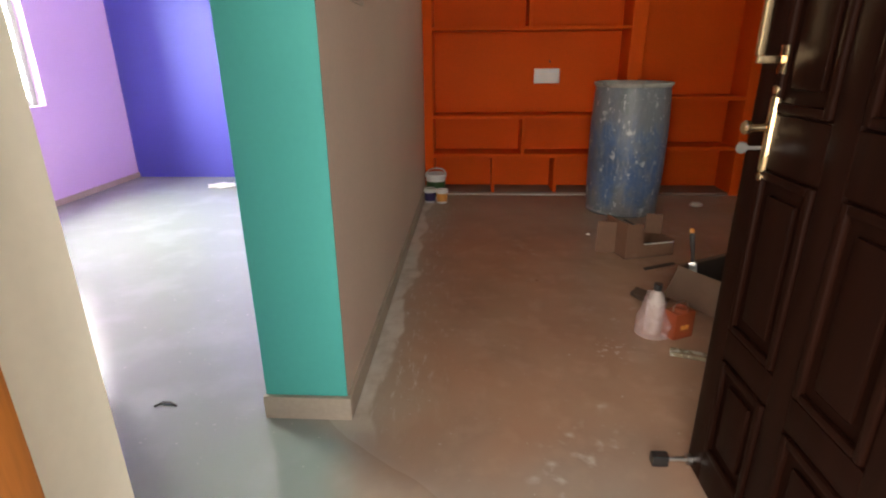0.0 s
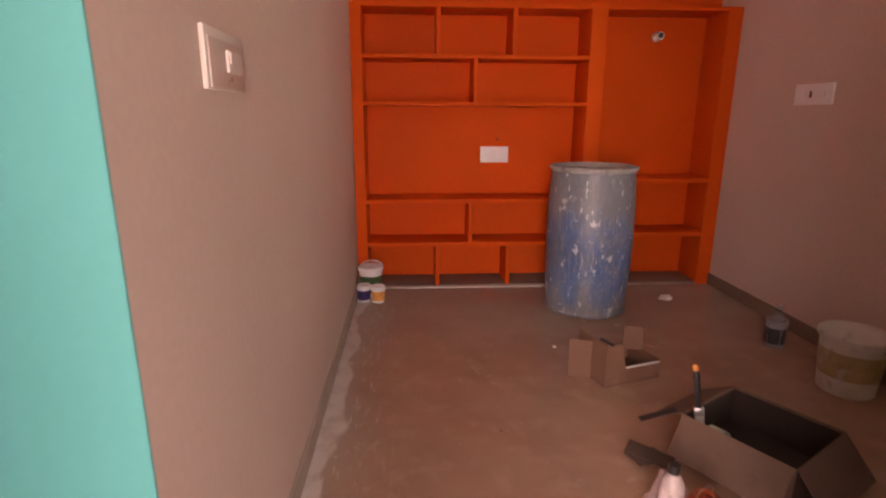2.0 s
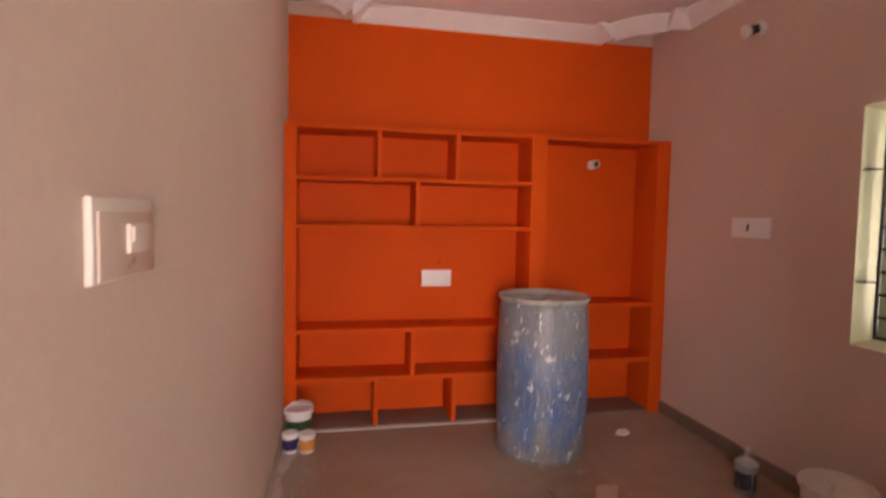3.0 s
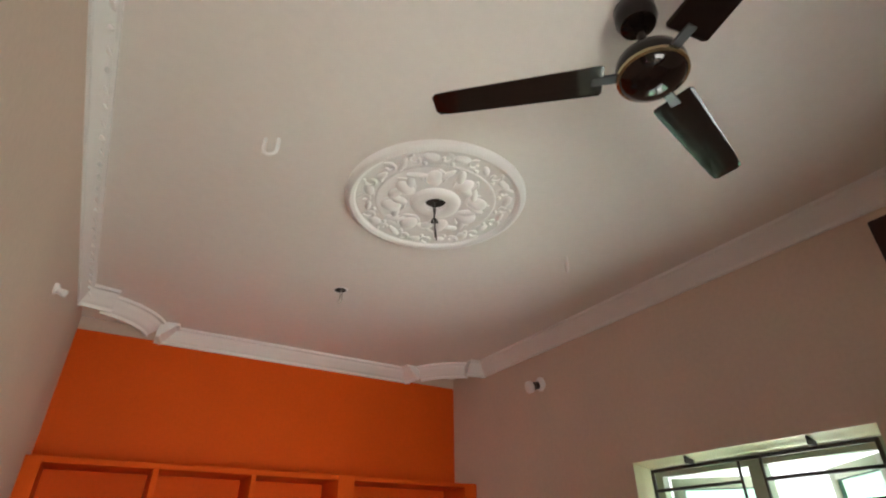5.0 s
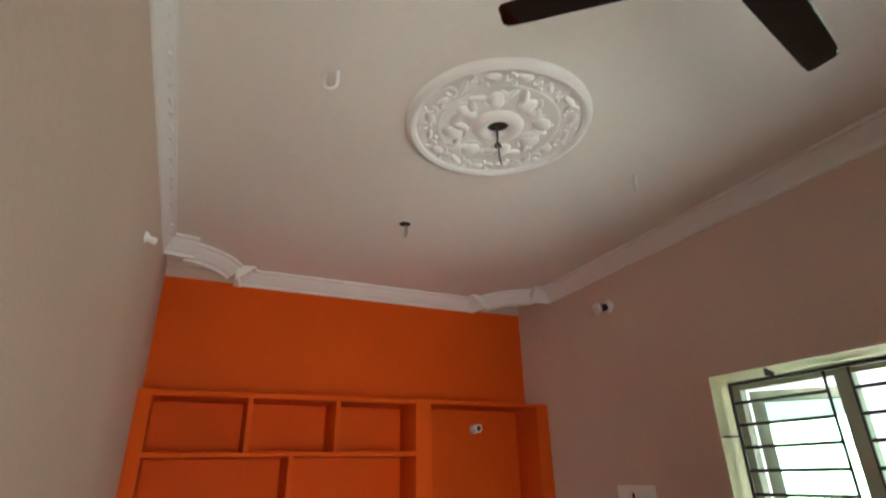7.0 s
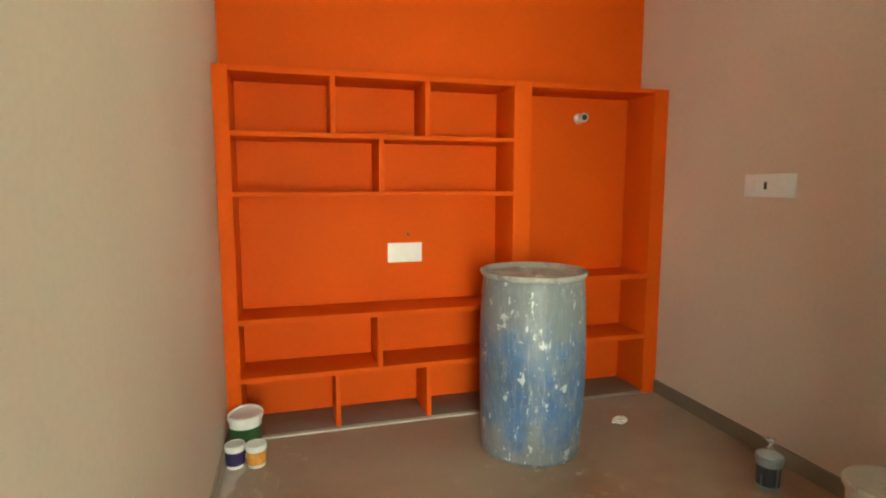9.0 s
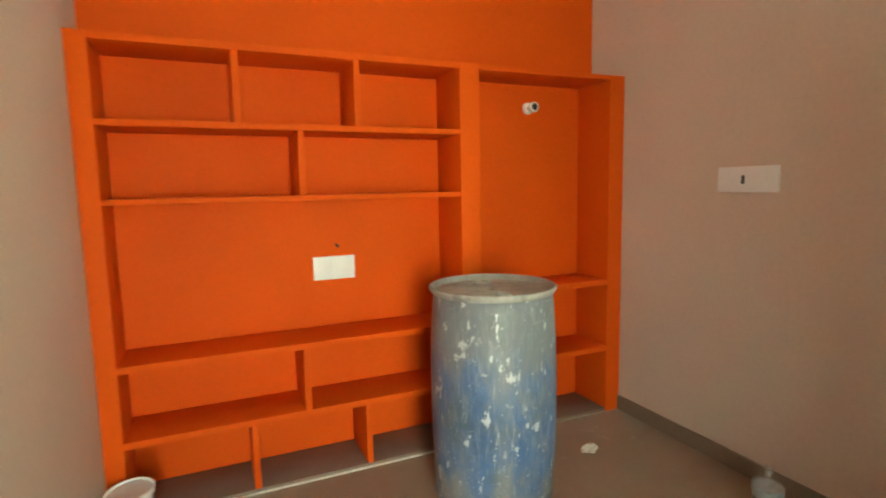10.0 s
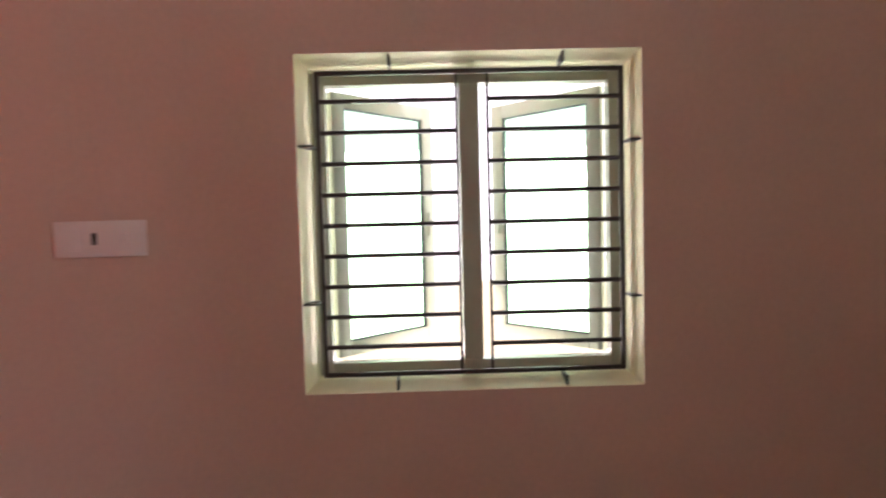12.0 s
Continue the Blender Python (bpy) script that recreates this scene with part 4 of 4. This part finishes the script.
def drum():
    at = Vector((1.642, 2.735, 0))
    d = empty("drum", at, "blue plastic drum smeared with dried cement", "drum")
    base = Matrix.Translation(at) @ Matrix.Diagonal((1, 1, 1.028, 1))
    bm = bmesh.new()
    prof = [(0.0, 0.012), (0.245, 0.012), (0.255, 0.0), (0.272, 0.004), (0.278, 0.022), (0.270, 0.035), (0.272, 0.06)]
    for k in range(14):
        z = 0.08 + k * 0.062
        prof.append((0.275 + 0.014 * math.sin(math.pi * (k + 0.5) / 14), z))
    prof += [(0.272, 0.925), (0.274, 0.940)]
    add_lathe(bm, prof, 64, base)
    for v in bm.verts:
        n = noise.noise(v.co * 3.0)
        out = Vector((v.co.x - at.x, v.co.y - at.y, 0))
        if out.length > 0.2:
            v.co += out.normalized() * n * 0.004
    part("body", bm, DRUM, d, smooth=True)
    bm = bmesh.new()
    add_lathe(bm, [(0.272, 0.938), (0.282, 0.946), (0.289, 0.957), (0.289, 0.967), (0.282, 0.971), (0.274, 0.966), (0.268, 0.956)], 64, base)
    part("rim", bm, LIDMAT, d, "rolled rim crusted with cement", smooth=True)
    bm = bmesh.new()
    add_lathe(bm, [(0.270, 0.953), (0.262, 0.945), (0.15, 0.943), (0.0, 0.944)], 64, base)
    part("lid", bm, LIDMAT, d, "flat lid crusted with grey cement", smooth=True)
    for x, y, r in ((0.02, 0.14, 0.035), (-0.03, -0.15, 0.026)):
        bm = bmesh.new()
        add_lathe(bm, [(r + 0.012, 0.941), (r + 0.010, 0.955), (r, 0.958), (r * 0.9, 0.951), (0.0, 0.951)], 24, base @ Matrix.Translation((x, y, 0)))
        part("bung", bm, LIDMAT, d, smooth=True)


drum()

# ---- floor clutter ----


DARKINSIDE = mat("near_black_inside", (0.035, 0.022, 0.016), 0.85, var=0.2, scale=9, bump=0.1)


def carton(name, at, rz, w, l, h, flaps, label):
    """An open carton: four walls, a base, and flaps of (side, length, angle from upright outwards)."""
    c = empty(name, (at[0], at[1], 0), label, "cardboard box")
    m = Matrix.Translation((at[0], at[1], 0)) @ Matrix.Rotation(radians(rz), 4, "Z")
    t = 0.004
    block("base", (-w / 2, -l / 2, 0.001), (w / 2, l / 2, 0.006), DARKINSIDE, c, m=m)
    for lo, hi in (((-w / 2, -l / 2, 0.006), (-w / 2 + t, l / 2, h)), ((w / 2 - t, -l / 2, 0.006), (w / 2, l / 2, h)),
                   ((-w / 2 + t, -l / 2, 0.006), (w / 2 - t, -l / 2 + t, h)), ((-w / 2 + t, l / 2 - t, 0.006), (w / 2 - t, l / 2, h))):
        block("side", lo, hi, DARKCARD, c, m=m)
    # near-black sheets just inside the four walls
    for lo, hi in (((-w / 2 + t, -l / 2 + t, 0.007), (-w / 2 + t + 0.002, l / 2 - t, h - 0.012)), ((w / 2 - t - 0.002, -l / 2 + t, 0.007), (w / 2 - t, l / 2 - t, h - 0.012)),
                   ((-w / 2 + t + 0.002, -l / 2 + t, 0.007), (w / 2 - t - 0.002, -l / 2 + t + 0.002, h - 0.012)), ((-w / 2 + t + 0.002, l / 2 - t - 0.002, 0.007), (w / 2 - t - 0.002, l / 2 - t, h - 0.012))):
        block("inner_sheet", lo, hi, DARKINSIDE, c, label="near-black sheet inside the carton", m=m)
    for side, length, ang in flaps:
        k = {"e": 0, "n": 90, "w": 180, "s": 270}[side]
        half, run = (w / 2, l) if side in "ew" else (l / 2, w)
        fm = m @ Matrix.Rotation(radians(k), 4, "Z") @ Matrix.Translation((half - t / 2, 0, h + 0.001)) @ Matrix.Rotation(radians(ang), 4, "Y")
        block("flap", (-t / 2, -run / 2 + 0.006, 0.0), (t / 2, run / 2 - 0.006, length), DARKCARD, c, m=fm)
    return c




def torn_carton():
    """A small carton with one low torn side, a hanging flap and one flap standing up."""
    c = empty("cardboard_box", (1.498, 1.735, 0), "small torn brown carton with one flap standing up", "cardboard box")
    m = Matrix.Translation((1.498, 1.735, 0)) @ Matrix.Rotation(radians(17), 4, "Z")
    w, l, t = 0.34, 0.24, 0.004
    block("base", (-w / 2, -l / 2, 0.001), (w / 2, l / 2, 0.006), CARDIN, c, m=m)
    block("side", (-w / 2, -l / 2, 0.006), (-w / 2 + t, l / 2, 0.225), CARD, c, m=m)
    block("side", (w / 2 - t, -l / 2, 0.006), (w / 2, l / 2, 0.10), CARD, c, m=m)
    block("side", (-w / 2 + t, l / 2 - t, 0.006), (w / 2 - t, l / 2, 0.10), CARD, c, m=m)
    # low torn side: a ragged upper edge, tall next to the corner
    bm = bmesh.new()
    rng = random.Random(11)
    xs = [-w / 2 + t + k * (w - 2 * t) / 24 for k in range(25)]
    top = [0.232 - 0.002 * k if k < 8 else (0.12 if k == 8 else 0.088) + rng.uniform(-0.004, 0.004) for k in range(25)]
    rows = []
    for y in (-l / 2, -l / 2 + t):
        rows.append(([bm.verts.new(m @ Vector((x, y, 0.006))) for x in xs], [bm.verts.new(m @ Vector((x, y, z))) for x, z in zip(xs, top)]))
    (b0, t0), (b1, t1) = rows
    for k in range(24):
        bm.faces.new((b0[k], b0[k + 1], t0[k + 1], t0[k]))
        bm.faces.new((b1[k + 1], b1[k], t1[k], t1[k + 1]))
        bm.faces.new((t0[k], t0[k + 1], t1[k + 1], t1[k]))
        bm.faces.new((b1[k], b1[k + 1], b0[k + 1], b0[k]))
    bm.faces.new((b0[0], t0[0], t1[0], b1[0]))
    bm.faces.new((b0[-1], b1[-1], t1[-1], t0[-1]))
    part("torn_side", bm, CARD, c, "side torn down to half its height")
    block("torn_edge", (-w / 2 + 0.125, -l / 2 - 0.002, 0.084), (w / 2 - t, -l / 2 + t + 0.001, 0.092), TAPE, c, 0.001, "pale torn paper edge", m=m)
    fm = m @ Matrix.Translation((w / 2 - 0.055, 0.03, 0.10)) @ Matrix.Rotation(radians(-30), 4, "Z")
    block("flap", (-0.05, -0.002, 0.0), (0.05, 0.002, 0.13), CARD, c, m=fm)
    # side flap swung out beside the carton, standing on the floor
    fm = m @ Matrix.Translation((-w / 2 - 0.003, -l / 2 + 0.115, 0.002)) @ Matrix.Rotation(radians(148), 4, "Z")
    block("flap", (0.0, -0.002, 0.0), (0.115, 0.002, 0.205), CARD, c, m=fm)
    # black strip stands in for the inner shadow at the carton's open top
    shade_pose = m @ Matrix.Translation((-w / 2 + 0.012, -l / 2 + 0.02, 0.236)) @ Matrix.Rotation(radians(-62), 4, "Z") @ Matrix.Rotation(radians(14), 4, "Y")
    block("shade_strip", (-0.038, -0.010, -0.003), (0.040, 0.014, 0.003), BLACKP, c, 0.003, "black strip for the shade inside the open top", m=shade_pose)


torn_carton()
carton("cardboard_box", (1.765, 0.975, 0), 30.5, 0.40, 0.42, 0.17, [("w", 0.17, 150), ("s", 0.18, 140), ("n", 0.16, 120)], "large open brown carton with folded-out flaps")


roll = empty("masking_roll", (1.592, 0.985, 0.006), "pale green roll lying inside the carton", "roll")
bm = bmesh.new()
add_lathe(bm, [(0.024, -0.03), (0.066, -0.03), (0.066, 0.03), (0.024, 0.03), (0.024, -0.03)], 28, pose(1.592, 0.985, 0.074, 90, 0, 30))
part("tape", bm, mat("pale_green_tape", (0.36, 0.42, 0.32), 0.6, var=0.1, scale=12), roll, smooth=True)


def bottle_in_bag():
    at = Matrix.Translation((1.248, 0.65, 0))
    b = empty("bottle", (1.248, 0.65, 0), "white bottle with a black cap", "bottle")
    bm = bmesh.new()
    add_lathe(bm, [(0.0, 0.006), (0.034, 0.006), (0.037, 0.02), (0.038, 0.15), (0.034, 0.178), (0.026, 0.198), (0.015, 0.208), (0.015, 0.213), (0.0, 0.213)], 28, at)
    part("body", bm, mat("cloudy_plastic", (0.42, 0.35, 0.32), 0.3, var=0.12, scale=18, bump=0.03), b, smooth=True)
    bm = bmesh.new()
    add_lathe(bm, [(0.0, 0.213), (0.018, 0.213), (0.019, 0.243), (0.0, 0.245)], 20, at)
    part("cap", bm, BLACKP, b, smooth=True)
    bm = bmesh.new()
    rng = random.Random(2)
    prof = [(0.0, 0.002), (0.075, 0.002), (0.098, 0.02), (0.095, 0.06), (0.080, 0.10), (0.056, 0.13), (0.046, 0.155), (0.044, 0.165), (0.050, 0.172)]
    add_lathe(bm, prof, 40, at)
    for v in bm.verts:
        if v.co.z > 0.01:
            d = Vector((v.co.x - 1.248, v.co.y - 0.65, 0))
            a = math.atan2(d.y, d.x)
            v.co += d * (0.10 * math.sin(7 * a + 20 * v.co.z) + 0.46 * noise.noise(v.co * 16) - 0.16) + Vector((0, 0, 0.25 * v.co.z * noise.noise(v.co * 9)))
    bag = tagged(mesh_object("plastic_bag", bm, BAGMAT, True), "crumpled pink polythene bag round a bottle", "plastic bag")
    sol = bag.modifiers.new("thickness", "SOLIDIFY")
    sol.thickness = 0.0006


def bag_material(name, rgb):
    m = bpy.data.materials.new(name)
    m.use_nodes = True
    t = m.node_tree
    b = t.nodes["Principled BSDF"]
    b.inputs["Base Color"].default_value = (*rgb, 1)
    b.inputs["Roughness"].default_value = 0.25
    n = t.nodes.new("ShaderNodeTexNoise")
    n.inputs["Scale"].default_value, n.inputs["Detail"].default_value = 9, 3
    r = t.nodes.new("ShaderNodeMapRange")
    r.inputs[1].default_value, r.inputs[2].default_value, r.inputs[3].default_value, r.inputs[4].default_value = 0.3, 0.7, 0.04, 0.28
    t.links.new(n.outputs[0], r.inputs[0])
    t.links.new(r.outputs[0], b.inputs["Alpha"])
    return m


BAGMAT = bag_material("pink_film", (0.82, 0.60, 0.58))
CLEARFILM = bag_material("clear_film", (0.72, 0.74, 0.76))
bottle_in_bag()


def tin():
    at = Matrix.Translation((1.352, 0.635, 0)) @ Matrix.Rotation(radians(25), 4, "Z")
    p = empty("paint_tin", (1.352, 0.635, 0), "small orange printed tin with an open lid", "tin")
    block("body", (-0.056, -0.038, 0.0), (0.056, 0.038, 0.125), ORANGEPK, p, 0.006, m=at)
    block("label", (-0.022, -0.0395, 0.045), (0.022, -0.0375, 0.065), POTORANGE, p, m=at)
    bm = bmesh.new()
    add_lathe(bm, [(0.030, 0.125), (0.032, 0.125), (0.032, 0.140), (0.028, 0.140), (0.026, 0.128), (0.0, 0.128)], 24, at)
    part("mouth", bm, ORANGEPK, p, smooth=True)
    bm = bmesh.new()
    add_tube(bm, [at @ Vector(v) for v in ((-0.040, 0, 0.125), (-0.040, 0, 0.150), (-0.02, 0, 0.165), (0.02, 0, 0.165), (0.040, 0, 0.150), (0.040, 0, 0.125))], 0.002, 6)
    part("handle", bm, STEEL, p, smooth=True)


tin()

plank = empty("wood_offcut", (1.338, 0.45, 0), "short wood offcut spattered with white paint", "wood")
block("board", (-0.075, -0.024, 0.0), (0.075, 0.024, 0.018), SCRAPWOOD, plank, 0.004, m=pose(1.338, 0.45, 0, 0, 0, -18))

brush = empty("paint_brush", (1.588, 1.055, 0.012), "used paint brush standing in the open carton", "brush")
bx = Matrix.Translation((1.588, 1.055, 0.012)) @ Euler((radians(-6), radians(-9), radians(-20))).to_matrix().to_4x4()
bm = bmesh.new()
add_box(bm, (-0.018, -0.008, 0.0), (0.018, 0.008, 0.135), 0.004, bx)
part("bristles", bm, TAPE, brush)
block("ferrule", (-0.019, -0.010, 0.135), (0.019, 0.010, 0.17), STEEL, brush, 0.003, m=bx)
bm = bmesh.new()
add_lathe(bm, [(0.0, 0.17), (0.014, 0.17), (0.012, 0.21), (0.016, 0.25), (0.017, 0.30), (0.012, 0.325), (0.0, 0.325)], 16, bx @ Matrix.Diagonal((0.8, 0.55, 1, 1)))
part("grip", bm, BLACKP, brush, smooth=True)
bm = bmesh.new()
add_lathe(bm, [(0.0, 0.325), (0.012, 0.325), (0.013, 0.338), (0.008, 0.348), (0.0, 0.350)], 16, bx)
part("tip", bm, POTORANGE, brush, smooth=True)

offcut = empty("cardboard_scrap", (1.375, 1.035, 0), "torn dark scrap of cardboard", "cardboard")
bm = bmesh.new()
for a, z in ((radians(20), 0.004), (radians(-35), 0.010)):
    add_box(bm, (-0.09, -0.045, 0), (0.09, 0.045, 0.004), 0.0, Matrix.Translation((1.355, 1.02, z)) @ Matrix.Rotation(a, 4, "Z") @ Matrix.Rotation(radians(7), 4, "Y"))
part("sheet", bm, CARDIN, offcut)
tool = empty("scraper_blade", (1.39, 1.08, 0), "black scraper blade lying on the carton flap", "scraper")
block("blade", (-0.08, -0.013, 0.0), (0.08, 0.013, 0.004), BLACKP, tool, m=pose(1.40, 1.075, 0.155, 6, -10, 6))


def pot(at, r, h, label_mat, label, handle=0.0, group="paint pots", lid=None):
    m = Matrix.Translation(at)
    p = empty("paint_pot", at, label, "paint pot", group)
    bm = bmesh.new()
    add_lathe(bm, [(0.0, 0.003), (r * 0.86, 0.0), (r * 0.90, 0.004), (r * 0.97, h - 0.022), (0.0, h - 0.022)], 32, m)
    part("body", bm, lid or POTWHITE, p, smooth=True)
    bm = bmesh.new()
    rr = lambda z: r * (0.90 + 0.07 * z / h) + 0.0012
    add_lathe(bm, [(rr(h * 0.14), h * 0.14), (rr(h * 0.72), h * 0.72)], 32, m)
    part("label", bm, label_mat, p, "printed paper label", smooth=True)
    bm = bmesh.new()
    add_lathe(bm, [(r * 0.96, h - 0.030), (r * 1.05, h - 0.028), (r * 1.06, h - 0.006), (r * 1.0, h), (r * 0.92, h - 0.004), (0.0, h - 0.004)], 32, m)
    part("lid", bm, lid or POTWHITE, p, "grey dusty lid" if lid else "white snap-on lid", smooth=True)
    if handle:
        bm = bmesh.new()
        pts = [m @ Matrix.Rotation(radians(15), 4, "Z") @ Vector((r * 1.06 * math.cos(k * math.pi / 12), -0.3 * handle * math.sin(k * math.pi / 12), h - 0.02 + handle * math.sin(k * math.pi / 12))) for k in range(13)]
        add_tube(bm, pts, 0.005, 6)
        part("bail_handle", bm, POTWHITE, p, smooth=True)
    return p


POTGREY = mat("dusty_grey_lid", (0.26, 0.28, 0.29), 0.5, var=0.2, scale=14, bump=0.05)
POTDARK = mat("black_striped_label", (0.03, 0.03, 0.035), 0.4, var=0.3, scale=24, stretch=(3, 3, 0.2), bump=0.0, dark=(0.4, 0.4, 0.38), dark_amount=0.15, dark_scale=12)
pot((0.106, 3.065, 0), 0.088, 0.222, POTGREEN, "white paint pot with green label and raised handle", 0.07)
pot((0.064, 2.922, 0), 0.049, 0.122, POTBLUE, "small white paint pot with dark blue label")
pot((0.168, 2.905, 0), 0.050, 0.118, POTORANGE, "small white paint pot with orange label")
pot((2.56, 2.02, 0), 0.058, 0.165, POTDARK, "white paint pot with dark label beside the wall", lid=POTGREY)
film_wrap = bmesh.new()
add_lathe(film_wrap, [(0.058, 0.160), (0.064, 0.168), (0.056, 0.174), (0.028, 0.180), (0.010, 0.205), (0.018, 0.250)], 30, Matrix.Translation((2.56, 2.02, 0)))
for v in film_wrap.verts:
    v.co += Vector((noise.noise(v.co * 30), noise.noise(v.co * 31 + Vector((5, 0, 0))), 0.5 * noise.noise(v.co * 29))) * 0.012
ob = tagged(mesh_object("plastic_wrap", film_wrap, CLEARFILM, True), "crumpled clear film on the paint pot lid", "plastic film")
ob.modifiers.new("thickness", "SOLIDIFY").thickness = 0.0006


def bucket():
    at = Vector((2.57, 1.50, 0))
    m = Matrix.Translation(at) @ Matrix.Diagonal((0.98, 0.98, 0.89, 1))
    b = empty("paint_bucket", at, "large dusty white paint bucket with yellow label", "bucket")
    bm = bmesh.new()
    add_lathe(bm, [(0.0, 0.004), (0.118, 0.0), (0.124, 0.006), (0.142, 0.30), (0.148, 0.30), (0.148, 0.318), (0.0, 0.318)], 44, m)
    part("body", bm, BUCKETMAT, b, smooth=True)
    bm = bmesh.new()
    add_lathe(bm, [(0.1315, 0.10), (0.1405, 0.25)], 44, m)
    part("label", bm, YELLOW, b, "worn yellow printed label", smooth=True)
    bm = bmesh.new()
    add_lathe(bm, [(0.145, 0.312), (0.156, 0.314), (0.157, 0.335), (0.150, 0.345), (0.142, 0.338), (0.0, 0.336)], 44, m)
    part("lid", bm, BUCKETMAT, b, smooth=True)
    bm = bmesh.new()
    add_tube(bm, [m @ Matrix.Rotation(radians(100), 4, "Z") @ Vector((0.154 * math.cos(k * math.pi / 14), -0.158 * math.sin(k * math.pi / 14), 0.29 - 0.12 * math.sin(k * math.pi / 14))) for k in range(15)], 0.003, 6)
    part("bail_handle", bm, IRON, b, smooth=True)


BUCKETMAT = mat("dusty_white_plastic", (0.64, 0.60, 0.52), 0.5, var=0.15, scale=8, bump=0.05, dark=(0.36, 0.31, 0.26), dark_amount=0.18, dark_scale=10)
bucket()


def crumple(name, at, size, label, seed):
    bm = bmesh.new()
    bmesh.ops.create_icosphere(bm, subdivisions=3, radius=1.0)
    for v in bm.verts:
        n = noise.noise(v.co * 2.2 + Vector((seed, 0, 0))) + 0.6 * noise.noise(v.co * 5 + Vector((0, seed, 0)))
        v.co = v.co * (1 + 0.55 * n)
        v.co = Vector((v.co.x * size[0] + at[0], v.co.y * size[1] + at[1], max(0.0, (v.co.z + 0.7) * size[2]) + 0.001))
    return tagged(mesh_object(name, bm, PAPER), label, "paper")


crumple("crumpled_paper", (2.285, 2.825), (0.045, 0.030, 0.022), "crumpled scrap of pale paper", 3)
crumple("crumpled_paper", (-2.03, 3.45), (0.13, 0.075, 0.018), "crumpled white sheet on the bedroom floor", 7)
crumple("plaster_crumb", (1.245, 2.05), (0.012, 0.010, 0.007), "small crumb of white plaster", 9)
twig = empty("cable_offcut", (-0.684, 0.03, 0), "short dark cable offcut", "cable")
bm = bmesh.new()
add_tube(bm, [(-0.72, 0.02, 0.005), (-0.70, 0.045, 0.006), (-0.67, 0.045, 0.006), (-0.645, 0.03, 0.005)], 0.004, 6)
part("wire", bm, IRON, twig, smooth=True)
